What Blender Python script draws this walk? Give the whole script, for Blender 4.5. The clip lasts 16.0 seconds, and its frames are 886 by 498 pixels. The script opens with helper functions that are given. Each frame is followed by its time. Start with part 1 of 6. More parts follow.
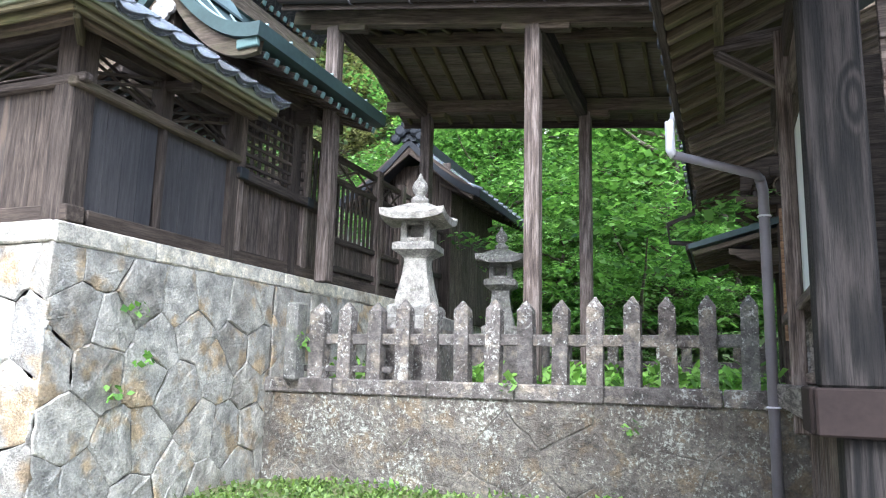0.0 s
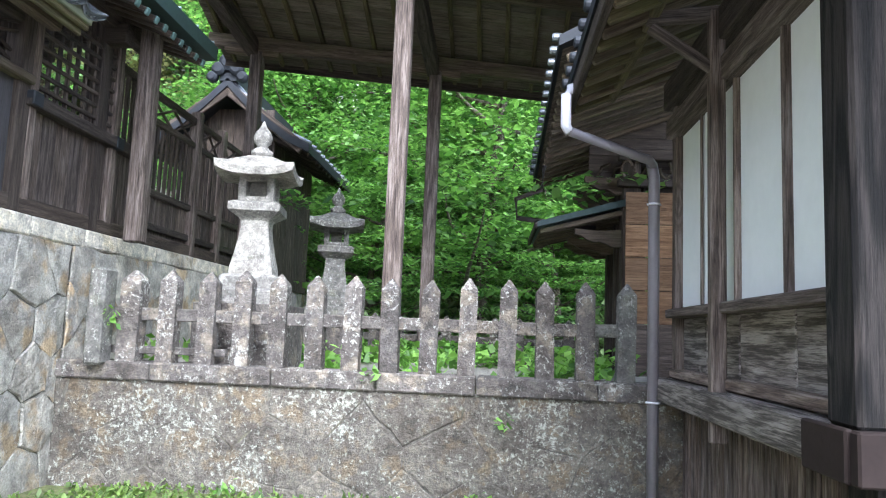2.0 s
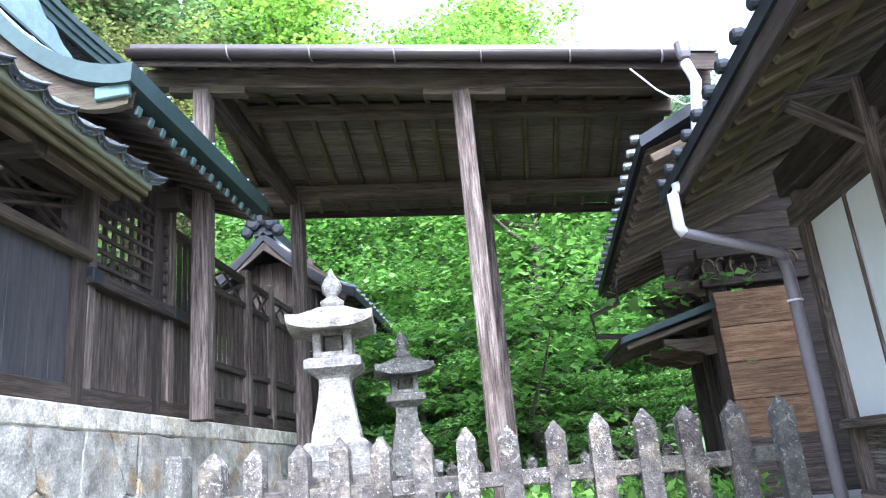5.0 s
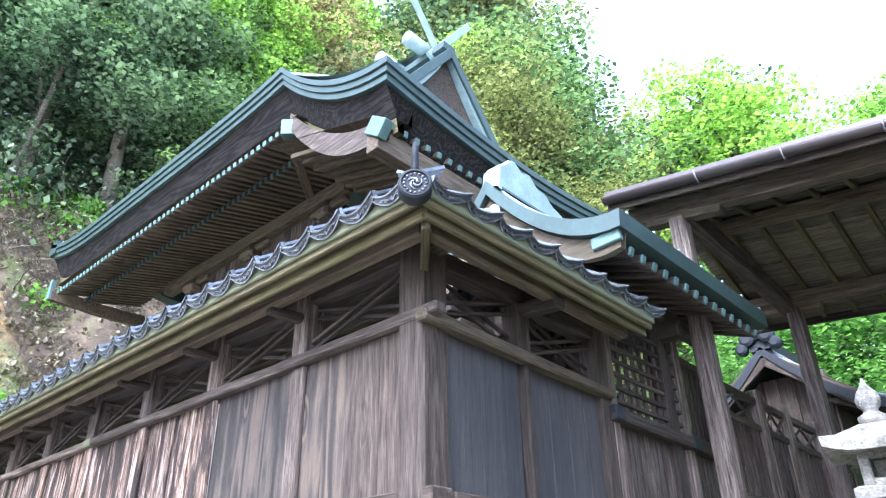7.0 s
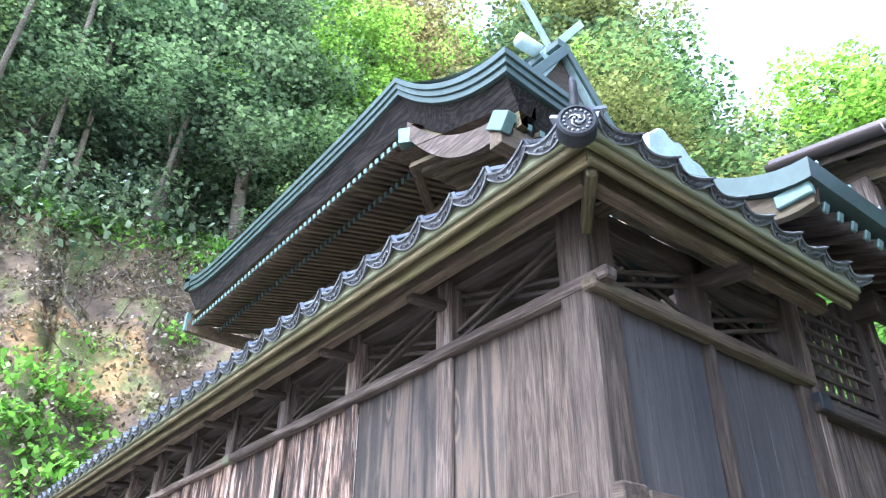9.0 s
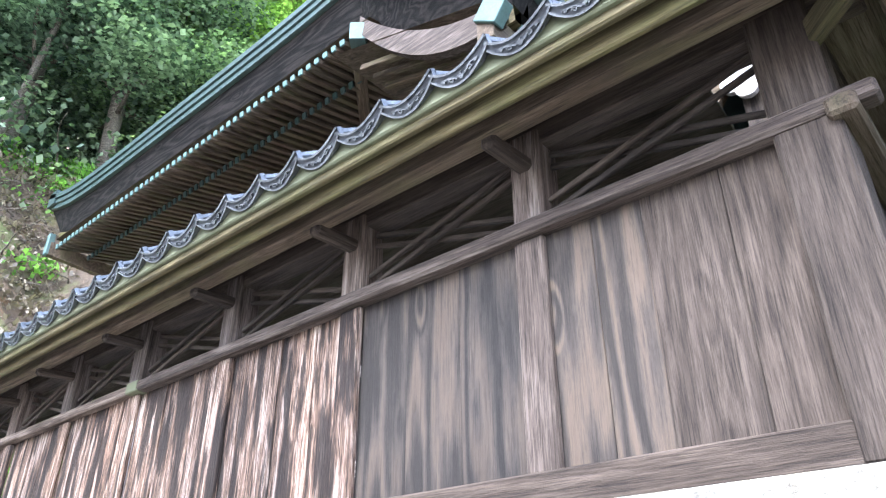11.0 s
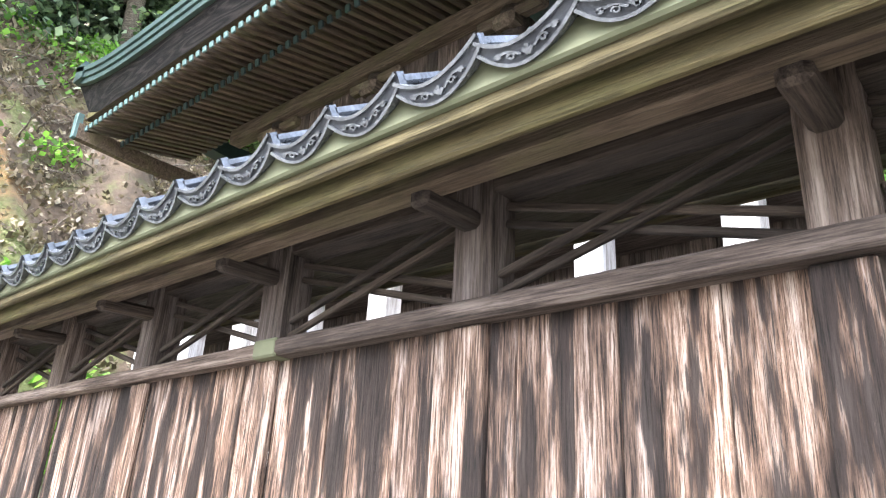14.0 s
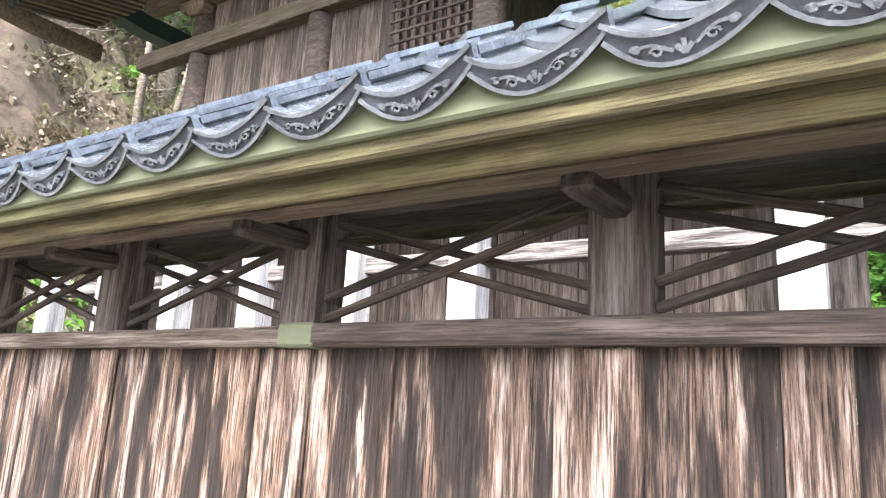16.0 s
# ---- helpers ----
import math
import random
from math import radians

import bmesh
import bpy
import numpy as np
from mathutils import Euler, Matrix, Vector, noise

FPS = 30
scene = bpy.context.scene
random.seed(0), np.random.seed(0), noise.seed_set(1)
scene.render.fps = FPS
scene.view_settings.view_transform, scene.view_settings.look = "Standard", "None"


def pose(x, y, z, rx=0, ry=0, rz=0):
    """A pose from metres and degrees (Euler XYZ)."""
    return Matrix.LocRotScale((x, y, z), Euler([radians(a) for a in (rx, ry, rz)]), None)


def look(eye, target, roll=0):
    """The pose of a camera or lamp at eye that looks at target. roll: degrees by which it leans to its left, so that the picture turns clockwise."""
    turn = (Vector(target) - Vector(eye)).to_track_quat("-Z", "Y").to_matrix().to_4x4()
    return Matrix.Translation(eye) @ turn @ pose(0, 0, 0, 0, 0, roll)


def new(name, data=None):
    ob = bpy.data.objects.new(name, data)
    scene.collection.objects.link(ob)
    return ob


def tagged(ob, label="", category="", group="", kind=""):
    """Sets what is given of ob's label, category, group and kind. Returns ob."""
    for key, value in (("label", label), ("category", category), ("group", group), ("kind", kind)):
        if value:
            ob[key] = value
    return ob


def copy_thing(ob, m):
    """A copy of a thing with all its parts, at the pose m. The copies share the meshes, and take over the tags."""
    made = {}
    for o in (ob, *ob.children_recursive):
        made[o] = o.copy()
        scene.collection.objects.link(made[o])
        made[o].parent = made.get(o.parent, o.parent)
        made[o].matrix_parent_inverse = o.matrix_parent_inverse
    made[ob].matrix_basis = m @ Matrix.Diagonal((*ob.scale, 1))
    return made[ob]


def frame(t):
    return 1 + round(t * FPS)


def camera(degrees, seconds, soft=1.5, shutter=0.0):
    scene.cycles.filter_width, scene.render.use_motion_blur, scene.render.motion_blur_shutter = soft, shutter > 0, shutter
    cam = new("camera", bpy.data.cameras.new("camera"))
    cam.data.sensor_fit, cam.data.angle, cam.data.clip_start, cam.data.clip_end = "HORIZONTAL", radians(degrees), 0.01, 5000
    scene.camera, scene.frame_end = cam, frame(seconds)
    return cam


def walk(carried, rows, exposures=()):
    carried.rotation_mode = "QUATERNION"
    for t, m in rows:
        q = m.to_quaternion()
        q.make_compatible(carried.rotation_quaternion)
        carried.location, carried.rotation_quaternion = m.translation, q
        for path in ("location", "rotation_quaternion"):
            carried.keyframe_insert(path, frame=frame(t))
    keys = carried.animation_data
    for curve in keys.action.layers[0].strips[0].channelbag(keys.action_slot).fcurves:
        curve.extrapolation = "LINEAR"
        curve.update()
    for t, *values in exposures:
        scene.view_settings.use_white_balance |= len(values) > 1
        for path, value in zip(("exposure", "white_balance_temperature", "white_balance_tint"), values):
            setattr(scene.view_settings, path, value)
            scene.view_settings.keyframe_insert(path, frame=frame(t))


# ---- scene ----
cam = camera(62.9, 16.0, soft=1.1)
METRES, EYE, TILT, LEAN, TURN = 8.0, 1.5, 0.0, 0.0, 21.5
ROWS = [
    (0.0, 0.0, 0.0, 0.0, -0.23, 9.58, -1.38),
    (0.5, -0.0211, 0.023, 0.001, -5.37, 7.92, -1.58),
    (1.0, -0.0408, 0.0401, 0.0293, -9.07, 4.96, -2.72),
    (1.5, -0.053, 0.0692, 0.0207, -11.9, 6.5, -1.07),
    (2.0, -0.0711, 0.1055, 0.0282, -17.62, 6.6, -2.28),
    (2.5, -0.0904, 0.1425, 0.031, -23.44, 7.68, -0.04),
    (3.0, -0.1028, 0.1795, 0.0348, -24.12, 10.77, 4.51),
    (5.5, -0.1339, 0.1985, 0.0503, -8.24, 19.78, 4.78),
    (6.0, -0.1394, 0.1954, 0.0524, 9.68, 25.66, 4.13),
    (6.5, -0.1459, 0.1934, 0.0524, 18.61, 27.72, 1.79),
    (7.0, -0.1559, 0.1935, 0.052, 21.39, 28.46, 0.89),
    (7.5, -0.1631, 0.1931, 0.0521, 24.68, 29.06, 0.1),
    (8.0, -0.1694, 0.2072, 0.0523, 28.07, 31.55, -0.43),
    (8.5, -0.1796, 0.2307, 0.053, 32.27, 32.42, -2.04),
    (9.0, -0.2136, 0.2513, 0.0491, 30.81, 30.82, -0.41),
    (9.5, -0.2534, 0.2778, 0.047, 29.67, 29.09, 1.07),
    (12.0, -0.4928, 0.4188, 0.1018, 14.68, 29.57, 0.07),
    (12.5, -0.5328, 0.4433, 0.1188, 18.29, 30.04, 2.62),
    (13.0, -0.5729, 0.4643, 0.1442, 18.17, 23.35, 1.13),
    (13.5, -0.5971, 0.4924, 0.1547, 18.43, 21.58, 0.62),
    (14.0, -0.6176, 0.5107, 0.1722, 18.97, 21.62, -2.9),
    (14.5, -0.6413, 0.5199, 0.1908, 17.32, 22.85, -3.37),
    (15.0, -0.6615, 0.5296, 0.1982, 15.23, 19.37, -2.59),
    (15.5, -0.6831, 0.545, 0.2171, 10.96, 15.55, -3.12),
    (16.0, -0.7036, 0.5482, 0.2244, 11.05, 12.82, -3.03),
]
walk(cam, [(t, pose(0, 0, EYE, TILT, LEAN, TURN) @ pose(METRES * x, METRES * y, METRES * z, 90 + pitch, roll, yaw)) for t, x, y, z, yaw, pitch, roll in ROWS],
     exposures=[(0.0, 2.48, 5600, 10), (2.5, 2.62, 5550, 10), (5.5, 2.92, 5300, 13), (9.5, 2.92, 5350, 13), (12.0, 2.92, 5650, 11), (14.0, 2.92, 6050, 11), (16.0, 2.92, 6150, 11)])

# ---- world and light ----
world = bpy.data.worlds.new("world")
scene.world = world
world.use_nodes = True
wn, wl = world.node_tree.nodes, world.node_tree.links
sky = wn.new("ShaderNodeTexSky")
sky.sky_type, sky.sun_disc = "NISHITA", False
sky.sun_elevation, sky.sun_rotation = radians(45), radians(173)
sky.dust_density, sky.ozone_density = 2.0, 2.0
hsv = wn.new("ShaderNodeHueSaturation")
hsv.inputs["Saturation"].default_value = 0.5
wl.new(sky.outputs[0], hsv.inputs["Color"])
wl.new(hsv.outputs[0], wn["Background"].inputs["Color"])
wn["Background"].inputs["Strength"].default_value = 0.15
sun = new("sun", bpy.data.lights.new("sun", "SUN"))
sun.data.energy, sun.data.angle, sun.data.color = 1.25, radians(25), (1, 0.98, 0.95)
sun.matrix_world = look((3.0, -12, 16), (0, 4, 0))


# ---- materials ----
class Nodes:
    """A small writer of node materials."""

    def __init__(self, name):
        self.mat = bpy.data.materials.new(name)
        self.mat.use_nodes = True
        self.t = self.mat.node_tree
        self.bsdf = self.t.nodes["Principled BSDF"]

    def add(self, kind, **inputs):
        n = self.t.nodes.new(kind)
        for k, v in inputs.items():
            self.put(n, k.replace("_", " "), v)
        return n

    def put(self, n, key, v):
        if hasattr(v, "is_output"):
            self.t.links.new(v, n.inputs[key])
        else:
            n.inputs[key].default_value = v

    def coords(self, stretch, spread=7.0):
        c, o = self.add("ShaderNodeTexCoord"), self.add("ShaderNodeObjectInfo")
        m = self.add("ShaderNodeVectorMath")
        m.operation = "MULTIPLY_ADD"
        self.put(m, 0, o.outputs["Random"])
        m.inputs[1].default_value = (spread, spread * 1.7, spread * 2.3)
        self.t.links.new(c.outputs["Object"], m.inputs[2])
        mp = self.add("ShaderNodeMapping", Vector=m.outputs[0], Scale=stretch)
        return mp.outputs[0]

    def noise(self, vec, scale, detail=6.0, rough=0.6, distort=0.0):
        return self.add("ShaderNodeTexNoise", Vector=vec, Scale=scale, Detail=detail, Roughness=rough, Distortion=distort).outputs["Fac"]

    def spread(self, fac, lo=0.33, hi=0.67):
        return self.add("ShaderNodeMapRange", Value=fac, From_Min=lo, From_Max=hi).outputs[0]

    def ramp(self, fac, stops):
        r = self.add("ShaderNodeValToRGB", Fac=fac)
        e = r.color_ramp.elements
        while len(e) < len(stops):
            e.new(0.5)
        for el, (p, c) in zip(e, stops):
            el.position, el.color = p, (*c, 1) if len(c) == 3 else c
        return r.outputs["Color"]

    def mix(self, fac, a, b, blend="MIX"):
        m = self.add("ShaderNodeMix")
        m.data_type, m.blend_type = "RGBA", blend
        for k, v in ((0, fac), (6, a), (7, b)):
            if hasattr(v, "is_output"):
                self.t.links.new(v, m.inputs[k])
            else:
                m.inputs[k].default_value = v if k == 0 else (*v, 1)
        return m.outputs[2]

    def bump(self, height, strength=0.4, distance=0.01):
        b = self.add("ShaderNodeBump", Height=height, Strength=strength, Distance=distance)
        self.t.links.new(b.outputs[0], self.bsdf.inputs["Normal"])

    def done(self, color, rough=0.8, metal=0.0, spec=None):
        self.put(self.bsdf, "Base Color", color if hasattr(color, "is_output") else (*color, 1))
        self.put(self.bsdf, "Roughness", rough)
        self.put(self.bsdf, "Metallic", metal)
        if spec is not None:
            self.put(self.bsdf, "Specular IOR Level", spec)
        return self.mat


def wood(name, dark, mid, light, char=0.0, streak=0.5, stain=None, rough=0.8, freq=15.0, rings=9.0, ring_mix=0.5, weather=0.5, fibres=0.6):
    """Weathered timber with its grain along the piece's own x axis: growth rings, fibres, bleached streaks, char, knots."""
    n = Nodes(name)
    v = n.coords((0.42, 4.2, 4.2))
    vor = n.add("ShaderNodeTexVoronoi", Vector=n.coords((1.3, 4.6, 4.6)), Scale=1.0)
    knot = n.ramp(vor.outputs["Distance"], [(0.0, (1, 1, 1)), (0.22, (0, 0, 0))])
    field = n.add("ShaderNodeMath")
    field.operation = "MULTIPLY_ADD"
    n.put(field, 0, knot)
    field.inputs[1].default_value = 0.22
    n.put(field, 2, n.noise(v, 1.0, 2.5, 0.45))
    turns = n.add("ShaderNodeMath")
    turns.operation = "MULTIPLY"
    n.put(turns, 0, field.outputs[0])
    turns.inputs[1].default_value = rings * 6.283
    wave = n.add("ShaderNodeMath")
    wave.operation = "SINE"
    n.put(wave, 0, turns.outputs[0])
    ring = n.add("ShaderNodeMapRange", Value=wave.outputs[0], From_Min=-1.0, From_Max=1.0).outputs[0]
    fibre = n.spread(n.noise(n.coords((3.4, 90.0, 90.0)), 1.6, 6.0, 0.75))
    streaks = n.spread(n.noise(n.coords((1.1, freq, freq)), 2.2, 8.0, 0.72, 0.2))
    broad = n.spread(n.noise(n.coords((1.1, 4.0, 4.0)), 1.9, 5.0, 0.6))
    tone = n.mix(0.42 * fibres, n.mix(ring_mix * 0.45, streaks, ring), fibre)
    c = n.ramp(tone, [(0.5 - streak * 0.3, dark), (0.5, mid), (0.5 + streak * 0.36, light)])
    worn = n.mix(0.3, n.mix(0.45, broad, streaks), fibre)
    c = n.mix(n.ramp(worn, [(0.45, (0, 0, 0)), (0.7, (weather,) * 3)]), c, n.mix(1.0, c, (0.5, 0.47, 0.45), "MULTIPLY"))
    if stain:
        c = n.mix(n.ramp(n.noise(n.coords((0.8, 2.0, 2.0)), 2.3, 5.0), [(0.48, (0, 0, 0)), (0.66, (0.7,) * 3)]), c, stain)
    if char:
        burnt = n.spread(n.noise(n.coords((0.9, 7.0, 7.0)), 1.5, 4.0, 0.6))
        burnt = n.mix(0.3, burnt, fibre)
        c = n.mix(n.ramp(burnt, [(0.5, (0, 0, 0)), (0.6, (char,) * 3)]), c, tuple(x * 0.9 for x in dark))
        c = n.mix(n.ramp(vor.outputs["Distance"], [(0.05, (0.95,) * 3), (0.1, (0, 0, 0))]), c, tuple(x * 0.8 for x in dark))
    c = n.mix(1.0, c, n.ramp(fibre, [(0.2, (1 - 0.64 * fibres, 1 - 0.66 * fibres, 1 - 0.67 * fibres)), (0.5, (0.97,) * 3), (0.85, (1 + 0.15 * fibres,) * 3)]), "MULTIPLY")
    o = n.add("ShaderNodeObjectInfo")
    c = n.mix(1.0, c, n.ramp(o.outputs["Random"], [(0.0, (0.72, 0.72, 0.74)), (1.0, (1.18, 1.13, 1.08))]), "MULTIPLY")
    n.bump(n.mix(0.5, n.mix(0.4, streaks, ring), fibre), 0.4 + 0.35 * fibres, 0.008)
    return n.done(c, rough, spec=0.28)


def rock(name, base, alt, patch, lichen=0.45, scale=1.0, lichen_col=(0.55, 0.55, 0.5), rough=0.9, whole=False):
    """Stone with broad tints, mineral grain and lichen spots."""
    n = Nodes(name)
    v = n.add("ShaderNodeNewGeometry").outputs["Position"] if whole else n.coords((1, 1, 1), 9.0)
    broad = n.noise(v, 1.6 * scale, 5.0, 0.6)
    mid = n.noise(v, 7.0 * scale, 6.0, 0.65)
    fine = n.noise(v, 55.0, 3.0, 0.7)
    c = n.mix(n.ramp(broad, [(0.35, (0, 0, 0)), (0.65, (1, 1, 1))]), base, alt)
    c = n.mix(n.ramp(n.noise(v, 2.6 * scale, 4.0), [(0.53, (0, 0, 0)), (0.63, (0.85,) * 3)]), c, patch)
    c = n.mix(1.0, c, n.ramp(mid, [(0.28, (0.4, 0.4, 0.4)), (0.7, (1.38, 1.36, 1.34))]), "MULTIPLY")
    c = n.mix(1.0, c, n.ramp(fine, [(0.3, (0.65,) * 3), (0.7, (1.2,) * 3)]), "MULTIPLY")
    spots = n.noise(v, 13.0 * scale, 8.0, 0.8)
    gate_n = n.noise(v, 1.9, 3.0)
    c = n.mix(n.ramp(n.mix(0.25, spots, gate_n), [(0.615 - lichen * 0.16, (0, 0, 0)), (0.66 - lichen * 0.16, (0.9,) * 3)]), c, lichen_col)
    big = n.add("ShaderNodeTexVoronoi", Vector=v, Scale=1.1 * scale)
    rag = n.mix(0.4, big.outputs["Distance"], spots)
    c = n.mix(n.ramp(rag, [(0.2, (0.85 * min(1, lichen * 2),) * 3), (0.235, (0, 0, 0))]), c, tuple(min(0.8, x * 1.25) for x in lichen_col))
    dark = n.noise(v, 1.1, 5.0, 0.65)
    c = n.mix(n.ramp(dark, [(0.52, (0, 0, 0)), (0.66, (0.6,) * 3)]), c, n.mix(1.0, c, (0.42, 0.38, 0.34), "MULTIPLY"))
    o = n.add("ShaderNodeObjectInfo")
    c = n.mix(1.0, c, n.ramp(o.outputs["Random"], [(0.0, (0.8, 0.79, 0.78)), (1.0, (1.15, 1.12, 1.08))]), "MULTIPLY")
    n.bump(n.mix(0.3, n.mix(0.5, mid, spots), fine), 1.0, 0.07)
    return n.done(c, rough)


def plain(name, color, rough=0.6, metal=0.0, var=0.25, scale=4.0, bump=0.15, alt=None, spec=None):
    n = Nodes(name)
    v = n.coords((1, 1, 1))
    a = n.noise(v, scale, 6.0)
    b = n.noise(v, scale * 9, 4.0)
    lo, hi = tuple(x * (1 - var) for x in color), tuple(min(1, x * (1 + var)) for x in color)
    c = n.ramp(n.mix(0.35, a, b), [(0.3, alt or lo), (0.7, hi)])
    n.bump(b, bump, 0.006)
    return n.done(c, rough, metal, spec)


def foliage(name, dark, light, pale=0.0, through_light=0.5):
    n = Nodes(name)
    g = n.add("ShaderNodeNewGeometry")
    c = n.ramp(g.outputs["Random Per Island"], [(0.0, dark), (0.6, light), (1.0, tuple(x * 1.5 + pale for x in light))])
    o = n.add("ShaderNodeObjectInfo")
    c = n.mix(1.0, c, n.ramp(o.outputs["Random"], [(0.0, (0.8, 0.85, 0.8)), (1.0, (1.2, 1.12, 1.0))]), "MULTIPLY")
    n.done(c, 0.5)
    tr = n.add("ShaderNodeBsdfTranslucent", Color=n.mix(1.0, c, (1.2, 1.4, 0.75), "MULTIPLY"))
    ms = n.add("ShaderNodeMixShader", Fac=through_light)
    n.t.links.new(n.bsdf.outputs[0], ms.inputs[1])
    n.t.links.new(tr.outputs[0], ms.inputs[2])
    n.t.links.new(ms.outputs[0], n.t.nodes["Material Output"].inputs["Surface"])
    return n.mat


W_DARK = wood("wood_dark_brown", (0.022, 0.016, 0.013), (0.06, 0.046, 0.036), (0.13, 0.104, 0.086), streak=1.1)
W_BEAM = wood("wood_aged_beam", (0.04, 0.028, 0.02), (0.12, 0.09, 0.062), (0.25, 0.2, 0.15), streak=1.2, stain=(0.12, 0.11, 0.055))
W_POST = wood("wood_silvered_post", (0.032, 0.023, 0.018), (0.13, 0.1, 0.082), (0.34, 0.29, 0.255), streak=1.1)
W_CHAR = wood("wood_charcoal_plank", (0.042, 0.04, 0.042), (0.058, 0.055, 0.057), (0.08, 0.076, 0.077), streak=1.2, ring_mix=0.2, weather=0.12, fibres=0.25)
W_GREY = wood("wood_greybrown_plank", (0.032, 0.024, 0.019), (0.098, 0.075, 0.061), (0.24, 0.2, 0.17), streak=1.1)
W_BLEACH = wood("wood_bleached_plank", (0.02, 0.014, 0.012), (0.2, 0.13, 0.092), (0.62, 0.52, 0.45), streak=0.95, fibres=1.0, char=0.94, freq=13.0, rings=7.0)
W_BOARD = wood("wood_plain_board", (0.03, 0.025, 0.022), (0.058, 0.048, 0.041), (0.105, 0.081, 0.062), streak=0.75, freq=5.0, rings=8.0, ring_mix=1.2, weather=0.3, fibres=0.35)
W_PILLAR = wood("wood_dark_pillar", (0.007, 0.006, 0.006), (0.02, 0.017, 0.015), (0.055, 0.046, 0.041), rough=0.92, streak=1.0, freq=8.0, rings=11.0, ring_mix=1.3)
W_FASCIA = wood("wood_mossy_fascia", (0.05, 0.04, 0.02), (0.1, 0.083, 0.04), (0.21, 0.175, 0.09), streak=1.2, stain=(0.11, 0.11, 0.042))
W_SOFFIT = wood("wood_pale_soffit", (0.07, 0.058, 0.04), (0.14, 0.118, 0.085), (0.22, 0.19, 0.145), streak=0.9, stain=(0.12, 0.12, 0.07))
W_TAN = wood("wood_tan_board", (0.16, 0.09, 0.045), (0.27, 0.16, 0.085), (0.4, 0.26, 0.15), streak=0.8)
W_SILVER = wood("wood_silver_rail", (0.07, 0.06, 0.052), (0.18, 0.158, 0.142), (0.35, 0.32, 0.295))
# on the verandah posts this paleness stands for bright light on grey wood
W_PALE = wood("wood_pale_post", (0.4, 0.37, 0.34), (0.62, 0.6, 0.58), (0.8, 0.79, 0.78), streak=0.8)
COPPER = plain("copper_green", (0.036, 0.06, 0.055), 0.5, 0.2, 0.35, 2.5, 0.1)
COPPER_MID = plain("copper_mid_green", (0.085, 0.14, 0.128), 0.55, 0.1, 0.35, 5.0, 0.15)
COPPER_PALE = plain("copper_pale_green", (0.23, 0.3, 0.295), 0.5, 0.15, 0.35, 5.0, 0.15)
TILE = plain("tile_silver_grey", (0.22, 0.23, 0.245), 0.22, 0.6, 0.65, 9.0, 0.25)
TILE_DARK = plain("tile_dark", (0.022, 0.024, 0.028), 0.6, 0.0, 0.4, 7.0, 0.25, spec=0.2)
# darker copy of the silver tile, for shade within the lip relief
TILE_RECESS_SHADE = plain("tile_recess_shade", (0.075, 0.08, 0.09), 0.35, 0.4, 0.5, 9.0, 0.25)
PLASTER_FILL = plain("eave_fill_pale_green", (0.12, 0.125, 0.072), 0.85, 0.0, 0.15, 3.0)
S_WALL = rock("stone_wall", (0.55, 0.525, 0.46), (0.43, 0.415, 0.375), (0.5, 0.37, 0.21), 0.3, 1.0, (0.62, 0.6, 0.53))
S_BACK = rock("stone_back_lichen", (0.21, 0.19, 0.16), (0.12, 0.105, 0.088), (0.2, 0.155, 0.1), 0.47, 2.2, (0.44, 0.45, 0.39), whole=True)
S_FENCE = rock("stone_fence_lichen", (0.2, 0.18, 0.165), (0.11, 0.095, 0.085), (0.28, 0.24, 0.19), 0.42, 2.2)
S_LANTERN = rock("stone_lantern_granite", (0.4, 0.385, 0.345), (0.31, 0.295, 0.265), (0.25, 0.235, 0.21), 0.3, 2.0, (0.58, 0.56, 0.51))
S_GREYLAN = rock("stone_lantern_grey", (0.24, 0.23, 0.21), (0.17, 0.165, 0.15), (0.2, 0.2, 0.16), 0.35, 2.0)
S_CAP = rock("stone_cap_pale", (0.8, 0.75, 0.63), (0.68, 0.64, 0.55), (0.6, 0.53, 0.38), 0.2, 1.5, (0.75, 0.73, 0.66))
S_JOINT = rock("stone_joint", (0.2, 0.185, 0.155), (0.14, 0.13, 0.11), (0.16, 0.15, 0.1), 0.0)
PLASTER = plain("white_plaster", (0.7, 0.71, 0.7), 0.9, 0, 0.07, 1.3, 0.1)
IRON = plain("dark_metal_cover", (0.022, 0.015, 0.013), 0.8, 0.0, 0.3, 5.0, spec=0.15)
GUTTER = plain("brown_gutter", (0.055, 0.042, 0.04), 0.4, 0.1, 0.2, 4.0)
PIPE_WHITE = plain("pale_pipe", (0.62, 0.6, 0.64), 0.35, 0.0, 0.1, 6.0)
PIPE_GREY = plain("grey_brown_pipe", (0.17, 0.15, 0.16), 0.4, 0.0, 0.15, 6.0)
BARK = wood("bark_grey", (0.07, 0.055, 0.04), (0.16, 0.135, 0.105), (0.3, 0.27, 0.22), streak=0.7)
MAPLE = foliage("leaf_maple", (0.045, 0.11, 0.035), (0.175, 0.3, 0.1))
LEAF_DARK = foliage("leaf_dark_evergreen", (0.03, 0.06, 0.04), (0.2, 0.265, 0.19), 0.03, 0.3)
LEAF_MID = foliage("leaf_mid", (0.035, 0.07, 0.035), (0.22, 0.29, 0.16), 0.02, 0.4)
LEAF_LIME = foliage("leaf_lime", (0.1, 0.18, 0.05), (0.27, 0.39, 0.115), 0.0, 0.55)
LEAF_OLIVE = foliage("leaf_olive", (0.075, 0.085, 0.04), (0.235, 0.235, 0.13), 0.02, 0.4)
